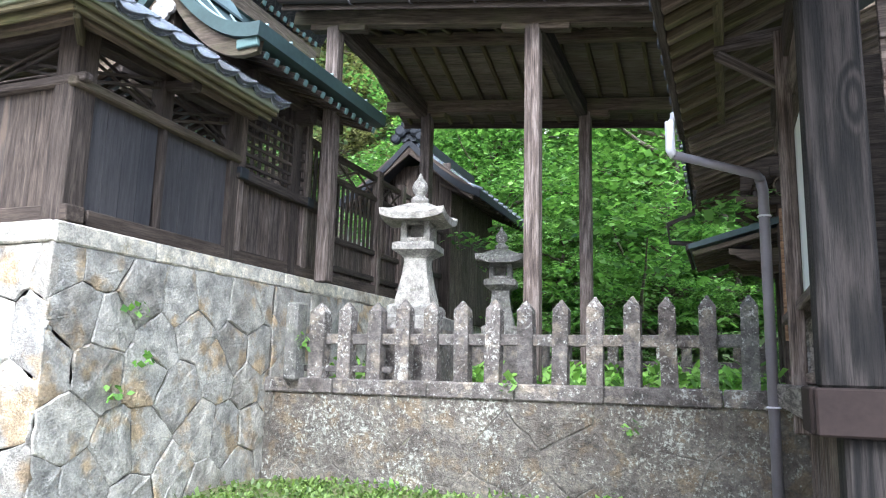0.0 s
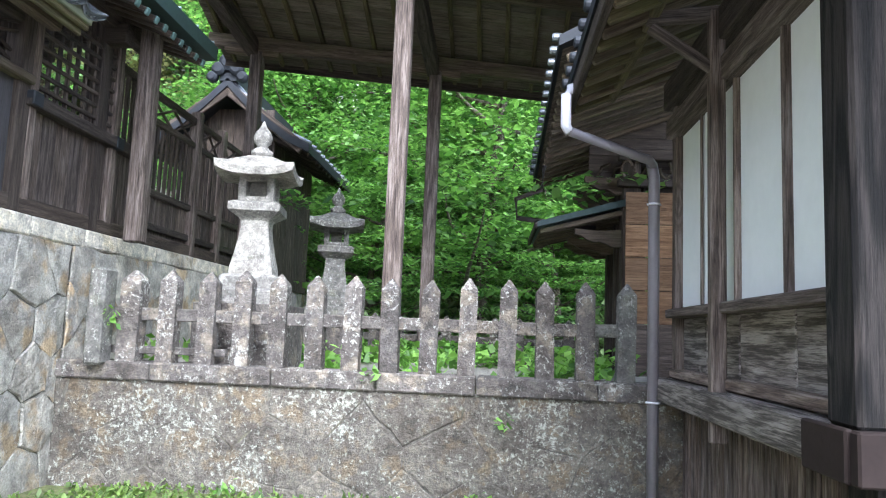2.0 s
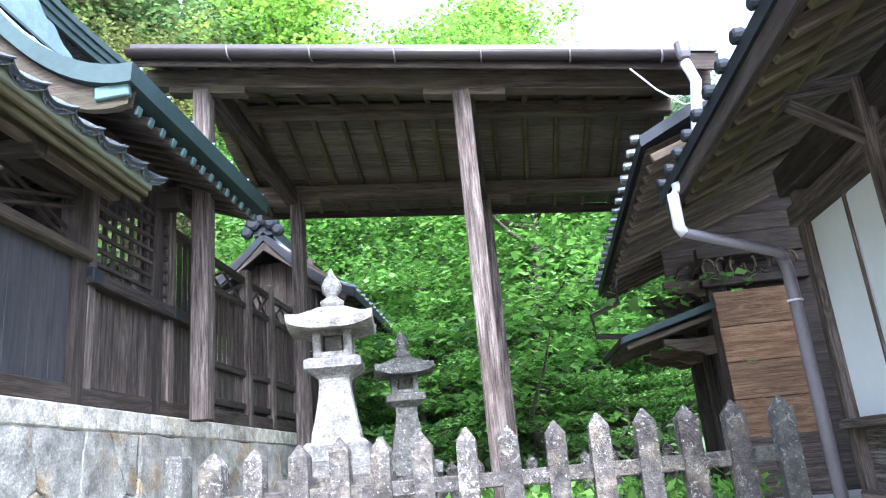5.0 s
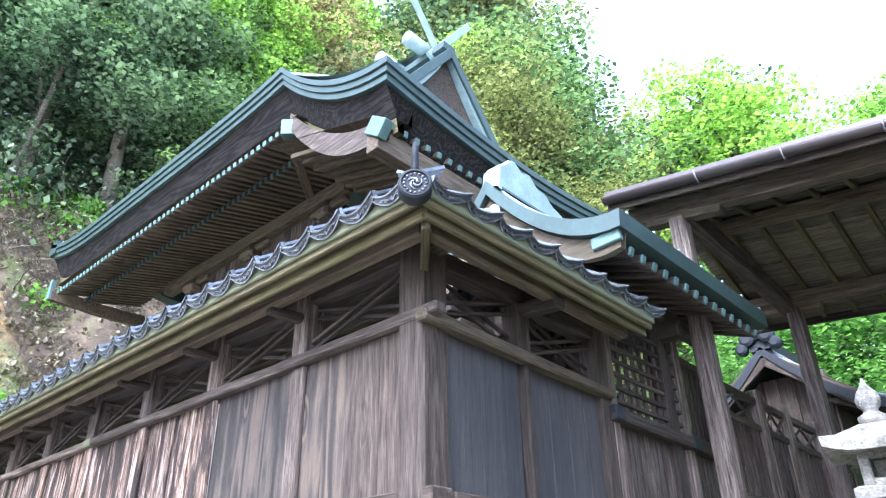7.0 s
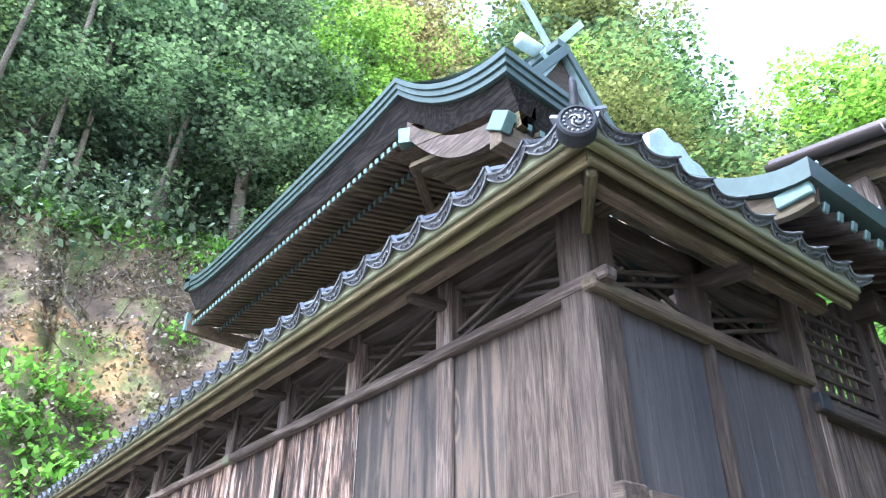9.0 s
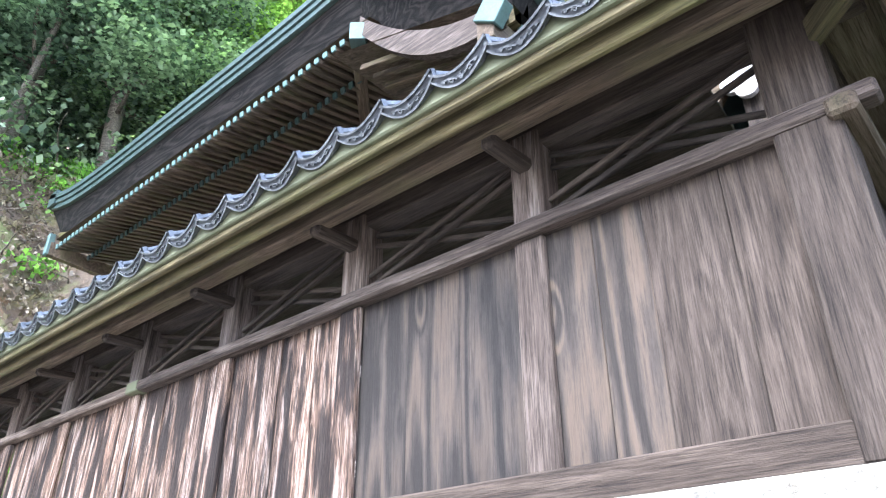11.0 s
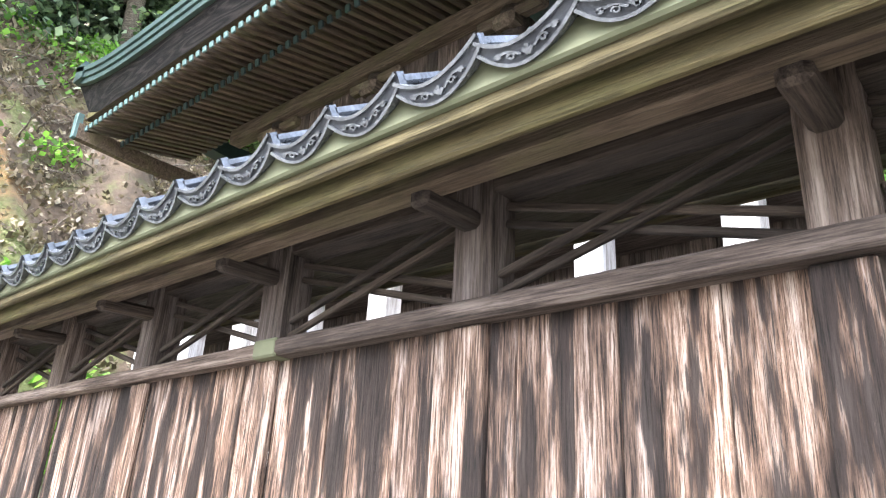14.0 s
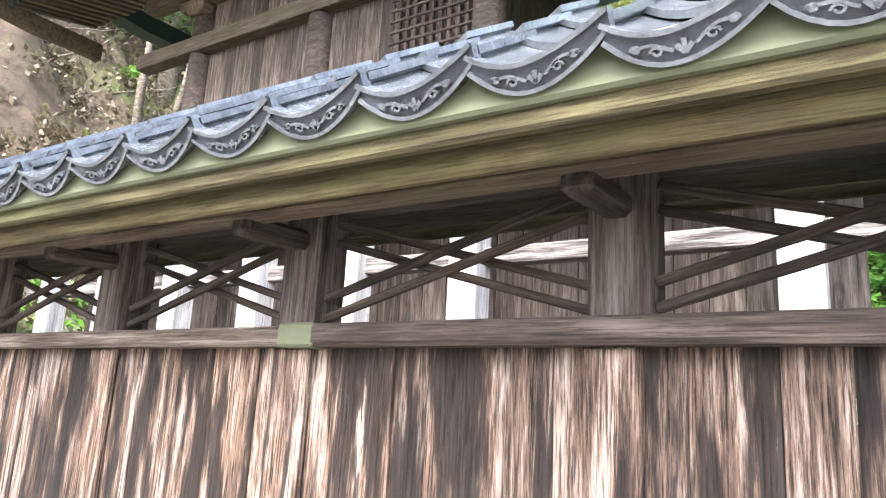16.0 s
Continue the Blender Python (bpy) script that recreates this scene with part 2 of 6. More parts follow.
LEAF_BROWN = foliage("leaf_russet", (0.11, 0.09, 0.06), (0.3, 0.255, 0.19), 0.02, 0.4)
LEAF_GRASS = foliage("leaf_short_grass", (0.06, 0.11, 0.025), (0.19, 0.26, 0.08))
LEAF_WEED = foliage("leaf_weed", (0.06, 0.14, 0.03), (0.2, 0.36, 0.09))


def ground_material():
    n = Nodes("ground_soil_grass")
    v = n.coords((1, 1, 1), 0.0)
    soil = n.ramp(n.noise(v, 1.1, 8.0, 0.7), [(0.3, (0.045, 0.033, 0.023)), (0.5, (0.15, 0.108, 0.075)), (0.68, (0.27, 0.19, 0.12))])
    grass = n.ramp(n.noise(v, 14.0, 6.0), [(0.3, (0.1, 0.115, 0.04)), (0.5, (0.17, 0.2, 0.065)), (0.7, (0.27, 0.26, 0.12))])
    # a slip of raw orange earth on the bank
    away = n.add("ShaderNodeVectorMath")
    away.operation = "DISTANCE"
    n.put(away, 0, v)
    away.inputs[1].default_value = (-22.3, 4.6, 9.4)
    slip = n.add("ShaderNodeMath")
    slip.operation = "MULTIPLY_ADD"
    n.put(slip, 0, n.noise(v, 1.3, 6.0, 0.7))
    slip.inputs[1].default_value = 3.0
    n.put(slip, 2, away.outputs["Value"])
    soil = n.mix(n.ramp(n.add("ShaderNodeMapRange", Value=slip.outputs[0], From_Min=2.8, From_Max=3.7).outputs[0], [(0.0, (0.9,) * 3), (1.0, (0, 0, 0))]), soil, (0.5, 0.3, 0.13))
    c = n.mix(n.ramp(n.noise(v, 0.35, 6.0, 0.65), [(0.5, (0, 0, 0)), (0.58, (0.9,) * 3)]), soil, grass)
    # unseen court, terrace and platform made pale to bounce light onto walls and soffits
    pos = n.add("ShaderNodeSeparateXYZ", Vector=v)
    court = n.ramp(n.add("ShaderNodeMapRange", Value=pos.outputs["Y"], From_Min=1.6, From_Max=3.4).outputs[0], [(0.0, (1, 1, 1)), (1.0, (0, 0, 0))])
    left = n.ramp(n.add("ShaderNodeMapRange", Value=pos.outputs["X"], From_Min=-19.0, From_Max=-17.0).outputs[0], [(0.0, (0, 0, 0)), (1.0, (1, 1, 1))])
    bounce_sand = n.ramp(n.noise(v, 6.0, 8.0, 0.7), [(0.3, (0.31, 0.285, 0.25)), (0.7, (0.49, 0.46, 0.41))])
    lawn = n.ramp(n.add("ShaderNodeMapRange", Value=pos.outputs["X"], From_Min=-4.7, From_Max=-4.4).outputs[0], [(0.0, (0, 0, 0)), (1.0, (1, 1, 1))])
    c = n.mix(lawn, c, grass)
    upper = n.ramp(n.add("ShaderNodeMapRange", Value=pos.outputs["Y"], From_Min=6.2, From_Max=14.0).outputs[0], [(0.0, (0, 0, 0)), (0.01, (1, 1, 1)), (0.8, (1, 1, 1)), (1.0, (0, 0, 0))])
    plat = n.ramp(n.add("ShaderNodeMapRange", Value=pos.outputs["X"], From_Min=-4.7, From_Max=-4.4).outputs[0], [(0.0, (1, 1, 1)), (1.0, (0, 0, 0))])
    area = n.mix(1.0, n.mix(1.0, court, upper, "ADD"), plat, "LIGHTEN")
    c = n.mix(n.mix(1.0, area, left, "MULTIPLY"), c, bounce_sand)
    n.bump(n.noise(v, 3.0, 12.0, 0.75), 1.0, 0.2)
    return n.done(c, 0.95)


LITTER = foliage("dead_leaves", (0.06, 0.045, 0.032), (0.23, 0.185, 0.14), 0.03, 0.15)
GROUND = ground_material()


# ---- mesh helpers ----
def link_mesh(name, verts, faces, mat, parent=None, label="", m=None, smooth=False):
    me = bpy.data.meshes.new(name)
    me.from_pydata(verts, [], faces)
    me.materials.append(mat)
    me.update()
    return link(name, me, parent, label, m, smooth)


def link(name, me, parent=None, label="", m=None, smooth=False):
    if smooth:
        me.shade_smooth()
    ob = new(name, me)
    if parent is not None:
        ob.parent = parent
    if m is not None:
        ob.matrix_basis = m
    if label:
        ob["label"] = label
    return ob


def empty(name, label, category="", kind="", group="", at=(0, 0, 0)):
    ob = new(name)
    ob.location = at
    return tagged(ob, label, category, group, kind)


def part(name, bm, mat, parent, label="", smooth=False, m=None):
    me = bpy.data.meshes.new(name)
    bmesh.ops.recalc_face_normals(bm, faces=bm.faces)
    bm.to_mesh(me)
    bm.free()
    me.materials.append(mat)
    return link(name, me, parent, label, m, smooth)


def chamfer_box(sx, sy, sz, c):
    """Vertices and faces of a box centred on the origin with chamfered edges."""
    vs, idx = [], {}
    for ax in range(3):
        for sa in (-1, 1):
            for sb in (-1, 1):
                for sc in (-1, 1):
                    s = (sa, sb, sc)
                    h = [sx / 2 - c, sy / 2 - c, sz / 2 - c]
                    h[ax] += c
                    idx[(ax, s)] = len(vs)
                    vs.append(tuple(s[k] * h[k] for k in range(3)))
    fs = []
    for ax in range(3):
        u, w = (ax + 1) % 3, (ax + 2) % 3
        for sa in (-1, 1):
            q = []
            for su, sw in ((-1, -1), (1, -1), (1, 1), (-1, 1)):
                s = [0, 0, 0]
                s[ax], s[u], s[w] = sa, su, sw
                q.append(idx[(ax, tuple(s))])
            fs.append(q if sa > 0 else q[::-1])
        for su in (-1, 1):
            for sw in (-1, 1):
                a, b = [0, 0, 0], [0, 0, 0]
                a[ax], b[ax] = -1, 1
                a[u] = b[u] = su
                a[w] = b[w] = sw
                a, b = tuple(a), tuple(b)
                q = [idx[(u, a)], idx[(u, b)], idx[(w, b)], idx[(w, a)]]
                fs.append(q if su * sw > 0 else q[::-1])
    for s in [(a, b, c2) for a in (-1, 1) for b in (-1, 1) for c2 in (-1, 1)]:
        q = [idx[(0, s)], idx[(1, s)], idx[(2, s)]]
        fs.append(q if s[0] * s[1] * s[2] > 0 else q[::-1])
    return vs, fs


BEAMS = {}


def beam(name, p0, p1, w, h, mat, parent=None, label="", c=0.008, up=(0, 0, 1)):
    """A squared timber from p0 to p1, w wide and h high, grain along its length."""
    p0, p1 = Vector(p0), Vector(p1)
    d = p1 - p0
    key = (round(d.length, 3), w, h, mat.name, c)
    if key not in BEAMS:
        vs, fs = chamfer_box(d.length, w, h, min(c, w / 4, h / 4))
        me = bpy.data.meshes.new(name)
        me.from_pydata(vs, [], fs)
        me.materials.append(mat)
        BEAMS[key] = me
    x = d.normalized()
    upv = Vector(up)
    if abs(x.dot(upv)) > 0.98:
        upv = Vector((0, 1, 0))
    y = upv.cross(x).normalized()
    z = x.cross(y)
    m = Matrix((x, y, z)).transposed().to_4x4()
    m.translation = (p0 + p1) / 2
    return link(name, BEAMS[key], parent, label, m)


def sweep(name, path, section, mat, parent=None, label="", smooth=False, close=True, out=None):
    """A section of (outward, up) pairs carried along a path; outward is to the path's right in plan."""
    pts = [Vector(p) for p in path]
    k = len(section)
    vs, fs = [], []
    for i, p in enumerate(pts):
        a = (pts[i] - pts[i - 1]) if i else (pts[1] - pts[0])
        b = (pts[i + 1] - pts[i]) if i + 1 < len(pts) else a
        na, nb = Vector((a.y, -a.x, 0)).normalized(), Vector((b.y, -b.x, 0)).normalized()
        n = (na + nb).normalized()
        n /= max(0.4, n.dot(na))
        vs += [tuple(p + n * u + Vector((0, 0, v))) for u, v in section]
    for i in range(len(pts) - 1):
        for j in range(k if close else k - 1):
            a, b = i * k + j, i * k + (j + 1) % k
            fs.append((a, b, b + k, a + k))
    if close:
        fs += [tuple(range(k))[::-1], tuple(range((len(pts) - 1) * k, len(pts) * k))]
    return link_mesh(name, vs, fs, mat, parent, label, None, smooth)


def tube(name, pts, r, mat, parent=None, label="", n=10, taper=None):
    """A round pipe or limb through points."""
    pts = [Vector(p) for p in pts]
    vs, fs = [], []
    for i, p in enumerate(pts):
        d = (pts[min(i + 1, len(pts) - 1)] - pts[max(i - 1, 0)]).normalized()
        u = d.cross(Vector((0.31, 0.17, 0.93)) if abs(d.z) < 0.9 else Vector((1, 0, 0))).normalized()
        w = d.cross(u)
        rr = r * (taper[i] if taper else 1)
        vs += [tuple(p + (u * math.cos(a) + w * math.sin(a)) * rr) for a in (2 * math.pi * j / n for j in range(n))]
    for i in range(len(pts) - 1):
        for j in range(n):
            a, b = i * n + j, i * n + (j + 1) % n
            fs.append((a, b, b + n, a + n))
    fs += [tuple(range(n))[::-1], tuple(range((len(pts) - 1) * n, len(pts) * n))]
    return link_mesh(name, vs, fs, mat, parent, label, None, True)


def lathe(rings, n=6, turn=0.0, center=(0, 0)):
    """Vertices and faces of stacked n-sided rings given as (radius, height)."""
    vs, fs = [], []
    for r, z in rings:
        vs += [(center[0] + r * math.cos(turn + 2 * math.pi * j / n), center[1] + r * math.sin(turn + 2 * math.pi * j / n), z) for j in range(n)]
    for i in range(len(rings) - 1):
        for j in range(n):
            a, b = i * n + j, i * n + (j + 1) % n
            fs.append((a, b, b + n, a + n))
    fs += [tuple(range(n))[::-1], tuple(range((len(rings) - 1) * n, len(rings) * n))]
    return vs, fs


# ---- ground ----
def step(a, b, x):
    t = min(1, max(0, (x - a) / (b - a)))
    return t * t * (3 - 2 * t)


def ground_z(x, y):
    low = 0.46 * step(0.5, 5.5, y) + 1.45 * step(-3.0, -7.0, x) * step(4.5, 3.0, y) + 0.3 * step(-7, -12, x)
    terrace = 1.34
    top = 2.3
    inner = step(6.12, 6.22, y)
    z = low * (1 - inner) + terrace * inner
    plat = step(-4.5, -4.6, x) * step(3.85, 3.95, y)
    z = z * (1 - plat) + top * plat
    bank = max(0, -17.6 - x + 0.12 * math.sin(y * 0.9) * 2 + 0.25 * math.sin(y * 2.3))
    z = max(z, z + min(bank * 1.5, 13 + (bank - 8.6) * 0.55)) if bank > 0 else z
    back = max(0, y - 19 + 0.3 * math.sin(x))
    z += 0.62 * back if back < 60 else 0.62 * 60
    return z + 0.03 * noise.noise((x * 1.7, y * 1.7, 0)) + (0.7 * noise.noise((x * 0.6, y * 0.6, 3)) + 0.35 * noise.noise((x * 1.7, y * 1.7, 5)) if bank > 0 or back > 0 else 0)


def build_ground():
    xs = sorted({*np.round(np.arange(-34, 8.01, 0.4), 3), *np.round(np.arange(-4.7, -4.4, 0.05), 3), *np.round(np.arange(-60, -34, 3.0), 3), *np.arange(10, 80, 6.0), -90.0, -140.0, -300.0, -900.0, 140.0, 300.0, 900.0})
    ys = sorted({*np.round(np.arange(-6, 24.01, 0.4), 3), *np.round(np.arange(6.05, 6.3, 0.04), 3), *np.round(np.arange(3.8, 4.0, 0.04), 3), *np.arange(-60, -6, 4.0), *np.arange(25, 80, 3.0), 140.0, 300.0, 900.0, -200.0, -900.0})
    vs = [(x, y, ground_z(x, y)) for y in ys for x in xs]
    w = len(xs)
    fs = [(j * w + i, j * w + i + 1, (j + 1) * w + i + 1, (j + 1) * w + i) for j in range(len(ys) - 1) for i in range(w - 1)]
    return tagged(link_mesh("ground", vs, fs, GROUND, smooth=True), "grassy soil ground rising to a bare earth bank", "ground", kind="structure")


build_ground()


# ---- stone walls ----
def clip(poly, px, py, nx, ny):
    """The part of a polygon on the side of the line through p against n."""
    res = []
    for i, a in enumerate(poly):
        b = poly[(i + 1) % len(poly)]
        da, db = (a[0] - px) * nx + (a[1] - py) * ny, (b[0] - px) * nx + (b[1] - py) * ny
        if da <= 0:
            res.append(a)
        if da * db < 0:
            t = da / (da - db)
            res.append((a[0] + (b[0] - a[0]) * t, a[1] + (b[1] - a[1]) * t))
    return res


def stone_wall(name, origin, along, length, z0, z1, sx, sz, mat, label, seed, proud=0.018, joint=0.004):
    """A wall of irregular fitted stones. along: unit vector in plan; the face looks to its right."""
    rng = random.Random(seed)
    al = Vector((*along, 0))
    out = Vector((al.y, -al.x, 0))
    o = Vector(origin)
    hgt = z1 - z0
    root = empty(name, label, "stone wall", "structure")
    core = [o + al * a - out * b + Vector((0, 0, z)) for a, b, z in
            [(0, 0, z0), (length, 0, z0), (length, 0.38, z0), (0, 0.38, z0), (0, 0, z1 - 0.02), (length, 0, z1 - 0.02), (length, 0.38, z1 - 0.02), (0, 0.38, z1 - 0.02)]]
    link_mesh("mortar_core", [tuple(v) for v in core], [(0, 1, 5, 4), (1, 2, 6, 5), (2, 3, 7, 6), (3, 0, 4, 7), (4, 5, 6, 7)], S_JOINT, root)
    seeds = []
    rows = max(1, round(hgt / sz))
    for r in range(rows):
        cols = max(1, round(length / sx))
        for c in range(-1, cols + 1):
            seeds.append(((c + 0.5 + 0.5 * (r % 2) + rng.uniform(-0.3, 0.3)) * length / cols, (r + 0.5 + rng.uniform(-0.3, 0.3)) * hgt / rows))
    for i, (a, b) in enumerate(seeds):
        poly = [(0.0, 0.0), (length, 0.0), (length, hgt), (0.0, hgt)]
        for j, (p, q) in enumerate(seeds):
            if i != j and abs(p - a) < sx * 3 and abs(q - b) < sz * 3 and poly:
                mx, my = (a + p) / 2, (b + q) / 2
                d = math.hypot(p - a, q - b)
                poly = clip(poly, mx - (p - a) / d * joint / 2, my - (q - b) / d * joint / 2, (p - a) / d, (q - b) / d)
        if len(poly) < 3:
            continue
        fine = []
        for k, p in enumerate(poly):
            q = poly[(k + 1) % len(poly)]
            for f in (0.0, 0.33, 0.67):
                w = 0.004 if f == 0 else 0.014
                fine.append((p[0] + (q[0] - p[0]) * f + rng.uniform(-w, w), p[1] + (q[1] - p[1]) * f + rng.uniform(-w, w)))
        cx, cy = sum(p[0] for p in fine) / len(fine), sum(p[1] for p in fine) / len(fine)
        pr = proud * rng.uniform(0.5, 1.3)
        n = len(fine)
        vs = []
        for f, d in ((1.0, -0.05), (1.0, pr * 0.15), (0.955, pr * 0.8), (0.6, pr)):
            for p in fine:
                jit = rng.uniform(-0.3, 0.3) * pr if f < 1 else 0
                q = o + al * (cx + (p[0] - cx) * f) + out * (d + jit) + Vector((0, 0, z0 + cy + (p[1] - cy) * f))
                vs.append(q)
        vs.append(o + al * cx + out * (pr * rng.uniform(0.8, 1.2)) + Vector((0, 0, z0 + cy)))
        mid = o + al * cx + Vector((0, 0, z0 + cy))
        fs = [(r * n + k, r * n + (k + 1) % n, (r + 1) * n + (k + 1) % n, (r + 1) * n + k) for r in range(3) for k in range(n)]
        fs += [(3 * n + k, 3 * n + (k + 1) % n, 4 * n) for k in range(n)]
        link_mesh("stone", [tuple(v - mid) for v in vs], fs, mat, root, m=Matrix.Translation(mid))
    return root


WX, WY = -4.26, 3.60   # outer faces of the timber enclosure
side_stone = stone_wall("wall_stone_side", (-4.2, 3.52, 0), (0, 1), 2.55, 0.0, 2.3, 0.46, 0.37, S_WALL, "dry-fitted grey granite retaining wall with rust stains", 3)
front_stone = stone_wall("wall_stone_front", (-16.5, 3.52, 0), (1, 0), 12.3, 0.0, 2.3, 0.62, 0.46, S_WALL, "dry-fitted grey granite retaining wall under the fence", 5)
back_stone = stone_wall("wall_stone_back", (-4.2, 6.05, 0), (1, 0), 4.9, 0.2, 1.28, 0.62, 0.42, S_BACK, "dark retaining wall speckled with white lichen", 8, 0.012, 0.003)
upper_stone = stone_wall("wall_stone_terrace", (-4.2, 6.1, 0), (0, 1), 7.5, 1.2, 2.3, 0.6, 0.4, S_WALL, "grey granite terrace wall behind the fence", 9)


def cap_row(root, p, along, lengths, mat, depth=0.32, h=0.15, z=2.3):
    al = Vector((*along, 0))
    out = Vector((al.y, -al.x, 0))
    a = 0.0
    for ln in lengths:
        mid = Vector((*p, z + h / 2)) + al * (a + ln / 2) - out * (depth / 2 - 0.02)
        q0, q1 = mid - al * (ln / 2 - 0.004), mid + al * (ln / 2 - 0.004)
        beam("cap_stone", q0, q1, depth, h, mat, root, c=0.014)
        a += ln


cap_row(side_stone, (-4.2, 3.5), (0, 1), [0.95, 1.1, 0.7, 1.25, 0.9, 1.2, 1.0, 1.1, 1.2], S_CAP)
cap_row(front_stone, (-16.5, 3.5), (1, 0), [1.1, 1.3, 0.9, 1.2, 1.4, 1.0, 1.1, 1.3, 0.8, 1.0, 1.18], S_CAP)
cap_row(back_stone, (-4.2, 6.03), (1, 0), [0.75, 0.95, 0.8, 0.75, 0.9, 0.75], S_FENCE, 0.34, 0.14, 1.27)


# ---- roofed timber enclosure ----
def tile_camber(s):
    return 0.034 * ((0.36 - s) / 0.36) ** 2 if s < 0.36 else 0.056 * ((s - 0.36) / 0.64) ** 1.7


def eave_tile_mesh():
    """A pantile with a curved trough, a raised roll and a decorated front lip; x across, y up the slope."""
    n = 12
    prof = []
    for i in range(n + 1):
        s = i / n
        prof.append((s * 0.275, tile_camber(s)))
    vs, fs = [], []
    for y, dz in ((0.0, 0.0), (0.30, 0.0)):
        for off in (0.0, -0.016):
            vs += [(x, y, z + dz + off) for x, z in prof]
    k = n + 1
    for i in range(n):
        fs += [(i, i + 1, 2 * k + i + 1, 2 * k + i), (k + i, 3 * k + i, 3 * k + i + 1, k + i + 1), (i, k + i, k + i + 1, i + 1), (2 * k + i, 2 * k + i + 1, 3 * k + i + 1, 3 * k + i)]
    fs += [(0, 2 * k, 3 * k, k), (n, k + n, 3 * k + n, 2 * k + n)]
    return vs, fs, prof


def tile_with_lip():
    vs, fs, prof = eave_tile_mesh()
    b = len(vs)
    k = len(prof)
    lip = [0.028 + 0.024 * math.sin(math.pi * i / (k - 1)) ** 0.8 for i in range(k)]
    for y in (-0.022, 0.006):
        vs += [(x, y, z + 0.008) for x, z in prof] + [(x, y, z - lip[i]) for i, (x, z) in enumerate(prof)]
    for i in range(k - 1):
        fs += [(b + i, b + k + i, b + k + i + 1, b + i + 1), (b + i, b + i + 1, b + 2 * k + i + 1, b + 2 * k + i), (b + k + i, b + 3 * k + i, b + 3 * k + i + 1, b + k + i + 1)]
    fs += [(b, b + 2 * k, b + 3 * k, b + k), (b + k - 1, b + 2 * k - 1, b + 4 * k - 1, b + 3 * k - 1)]
    # raised rim, tendrils and a small lotus on the lip
    b = len(fs)

    def ribbon(pts, w):
        first = len(vs)
        for i, (u, t) in enumerate(pts):
            u0, t0 = pts[max(i - 1, 0)]
            u1, t1 = pts[min(i + 1, len(pts) - 1)]
            du, dt = u1 - u0, t1 - t0
            ln = math.hypot(du, dt) or 1.0
            for sg, y in ((1, -0.02), (1, -0.032), (-1, -0.032), (-1, -0.02)):
                vs.append((u - sg * dt / ln * w, y, t + sg * du / ln * w))
        for i in range(len(pts) - 1):
            q = first + 4 * i
            fs.extend([(q, q + 1, q + 5, q + 4), (q + 1, q + 2, q + 6, q + 5), (q + 2, q + 3, q + 7, q + 6)])

    ribbon([(x, z + 0.005) for x, z in prof], 0.0045)
    ribbon([(x, z - lip[i] + 0.004) for i, (x, z) in enumerate(prof)], 0.004)

    def mid_z(u):
        q = min(1.0, max(0.0, u / 0.275))
        return tile_camber(q) - (0.028 + 0.024 * math.sin(math.pi * q) ** 0.8) / 2 + 0.003

    for sgn in (-1, 1):
        ribbon([(0.13 + sgn * (0.018 + 0.07 * i / 9), mid_z(0.13 + sgn * (0.018 + 0.07 * i / 9)) + 0.008 * math.sin(4.6 * i / 9 - 0.6)) for i in range(10)], 0.0028)
        for cx, r in ((0.045, 0.009), (0.078, 0.007)):
            ribbon([(0.13 + sgn * (cx + r * (1 - i / 14) * math.cos(0.75 * i) * 1.3), mid_z(0.13 + sgn * cx) - 0.003 + r * (1 - i / 14) * math.sin(0.75 * i)) for i in range(10)], 0.0024)
    for a in (-0.9, 0.0, 0.9):
        ribbon([(0.13 + math.sin(a) * 0.017 * i / 4, mid_z(0.13) - 0.012 + math.cos(a) * 0.022 * i / 4) for i in range(5)], 0.0042)
    return vs, fs, b


def mesh_of(name, vs, fs, mat, smooth=False):
    me = bpy.data.meshes.new(name)
    me.from_pydata(vs, [], fs)
    me.materials.append(mat)
    me.update()
    if smooth:
        me.shade_smooth()
    return me


LIP_VERTS, LIP_FACES, LIP_RELIEF = tile_with_lip()
TILE_LIP = mesh_of("eave_tile", LIP_VERTS, LIP_FACES, TILE)
# shade painted on: flat lip faces behind the relief take the darker tile
TILE_LIP.materials.append(TILE_RECESS_SHADE)
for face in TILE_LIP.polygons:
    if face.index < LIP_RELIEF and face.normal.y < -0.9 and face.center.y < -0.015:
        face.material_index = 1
TILE_PLAIN = mesh_of("roof_tile", *eave_tile_mesh()[:2], TILE)
SLOPE = radians(33)


def tile_row(root, start, along, count, courses=3, skip=0):
    """Courses of tiles up a slope; along is the direction of the eave with the slope rising to its left."""
    al = Vector((*along, 0))
    up = Vector((-al.y, al.x, 0)) * math.cos(SLOPE) + Vector((0, 0, math.sin(SLOPE)))
    nrm = al.cross(up)
    rot = Matrix((al, up, nrm)).transposed().to_4x4()
    rng = random.Random(count)
    for c in range(courses):
        for i in range(c if skip == "start" else 0, count - (c if skip == "end" else 0)):
            p = Vector(start) + al * (0.26 * i) + up * (0.235 * c) + nrm * (0.018 * c + rng.uniform(-0.003, 0.003))
            m = rot.copy()
            m.translation = p
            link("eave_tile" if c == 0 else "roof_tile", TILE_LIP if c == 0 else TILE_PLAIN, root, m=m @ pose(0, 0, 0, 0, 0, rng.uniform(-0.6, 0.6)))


EZ = 3.90        # eave tile height
EYF, EXS = 3.10, -3.80   # eave lines of the front and the side


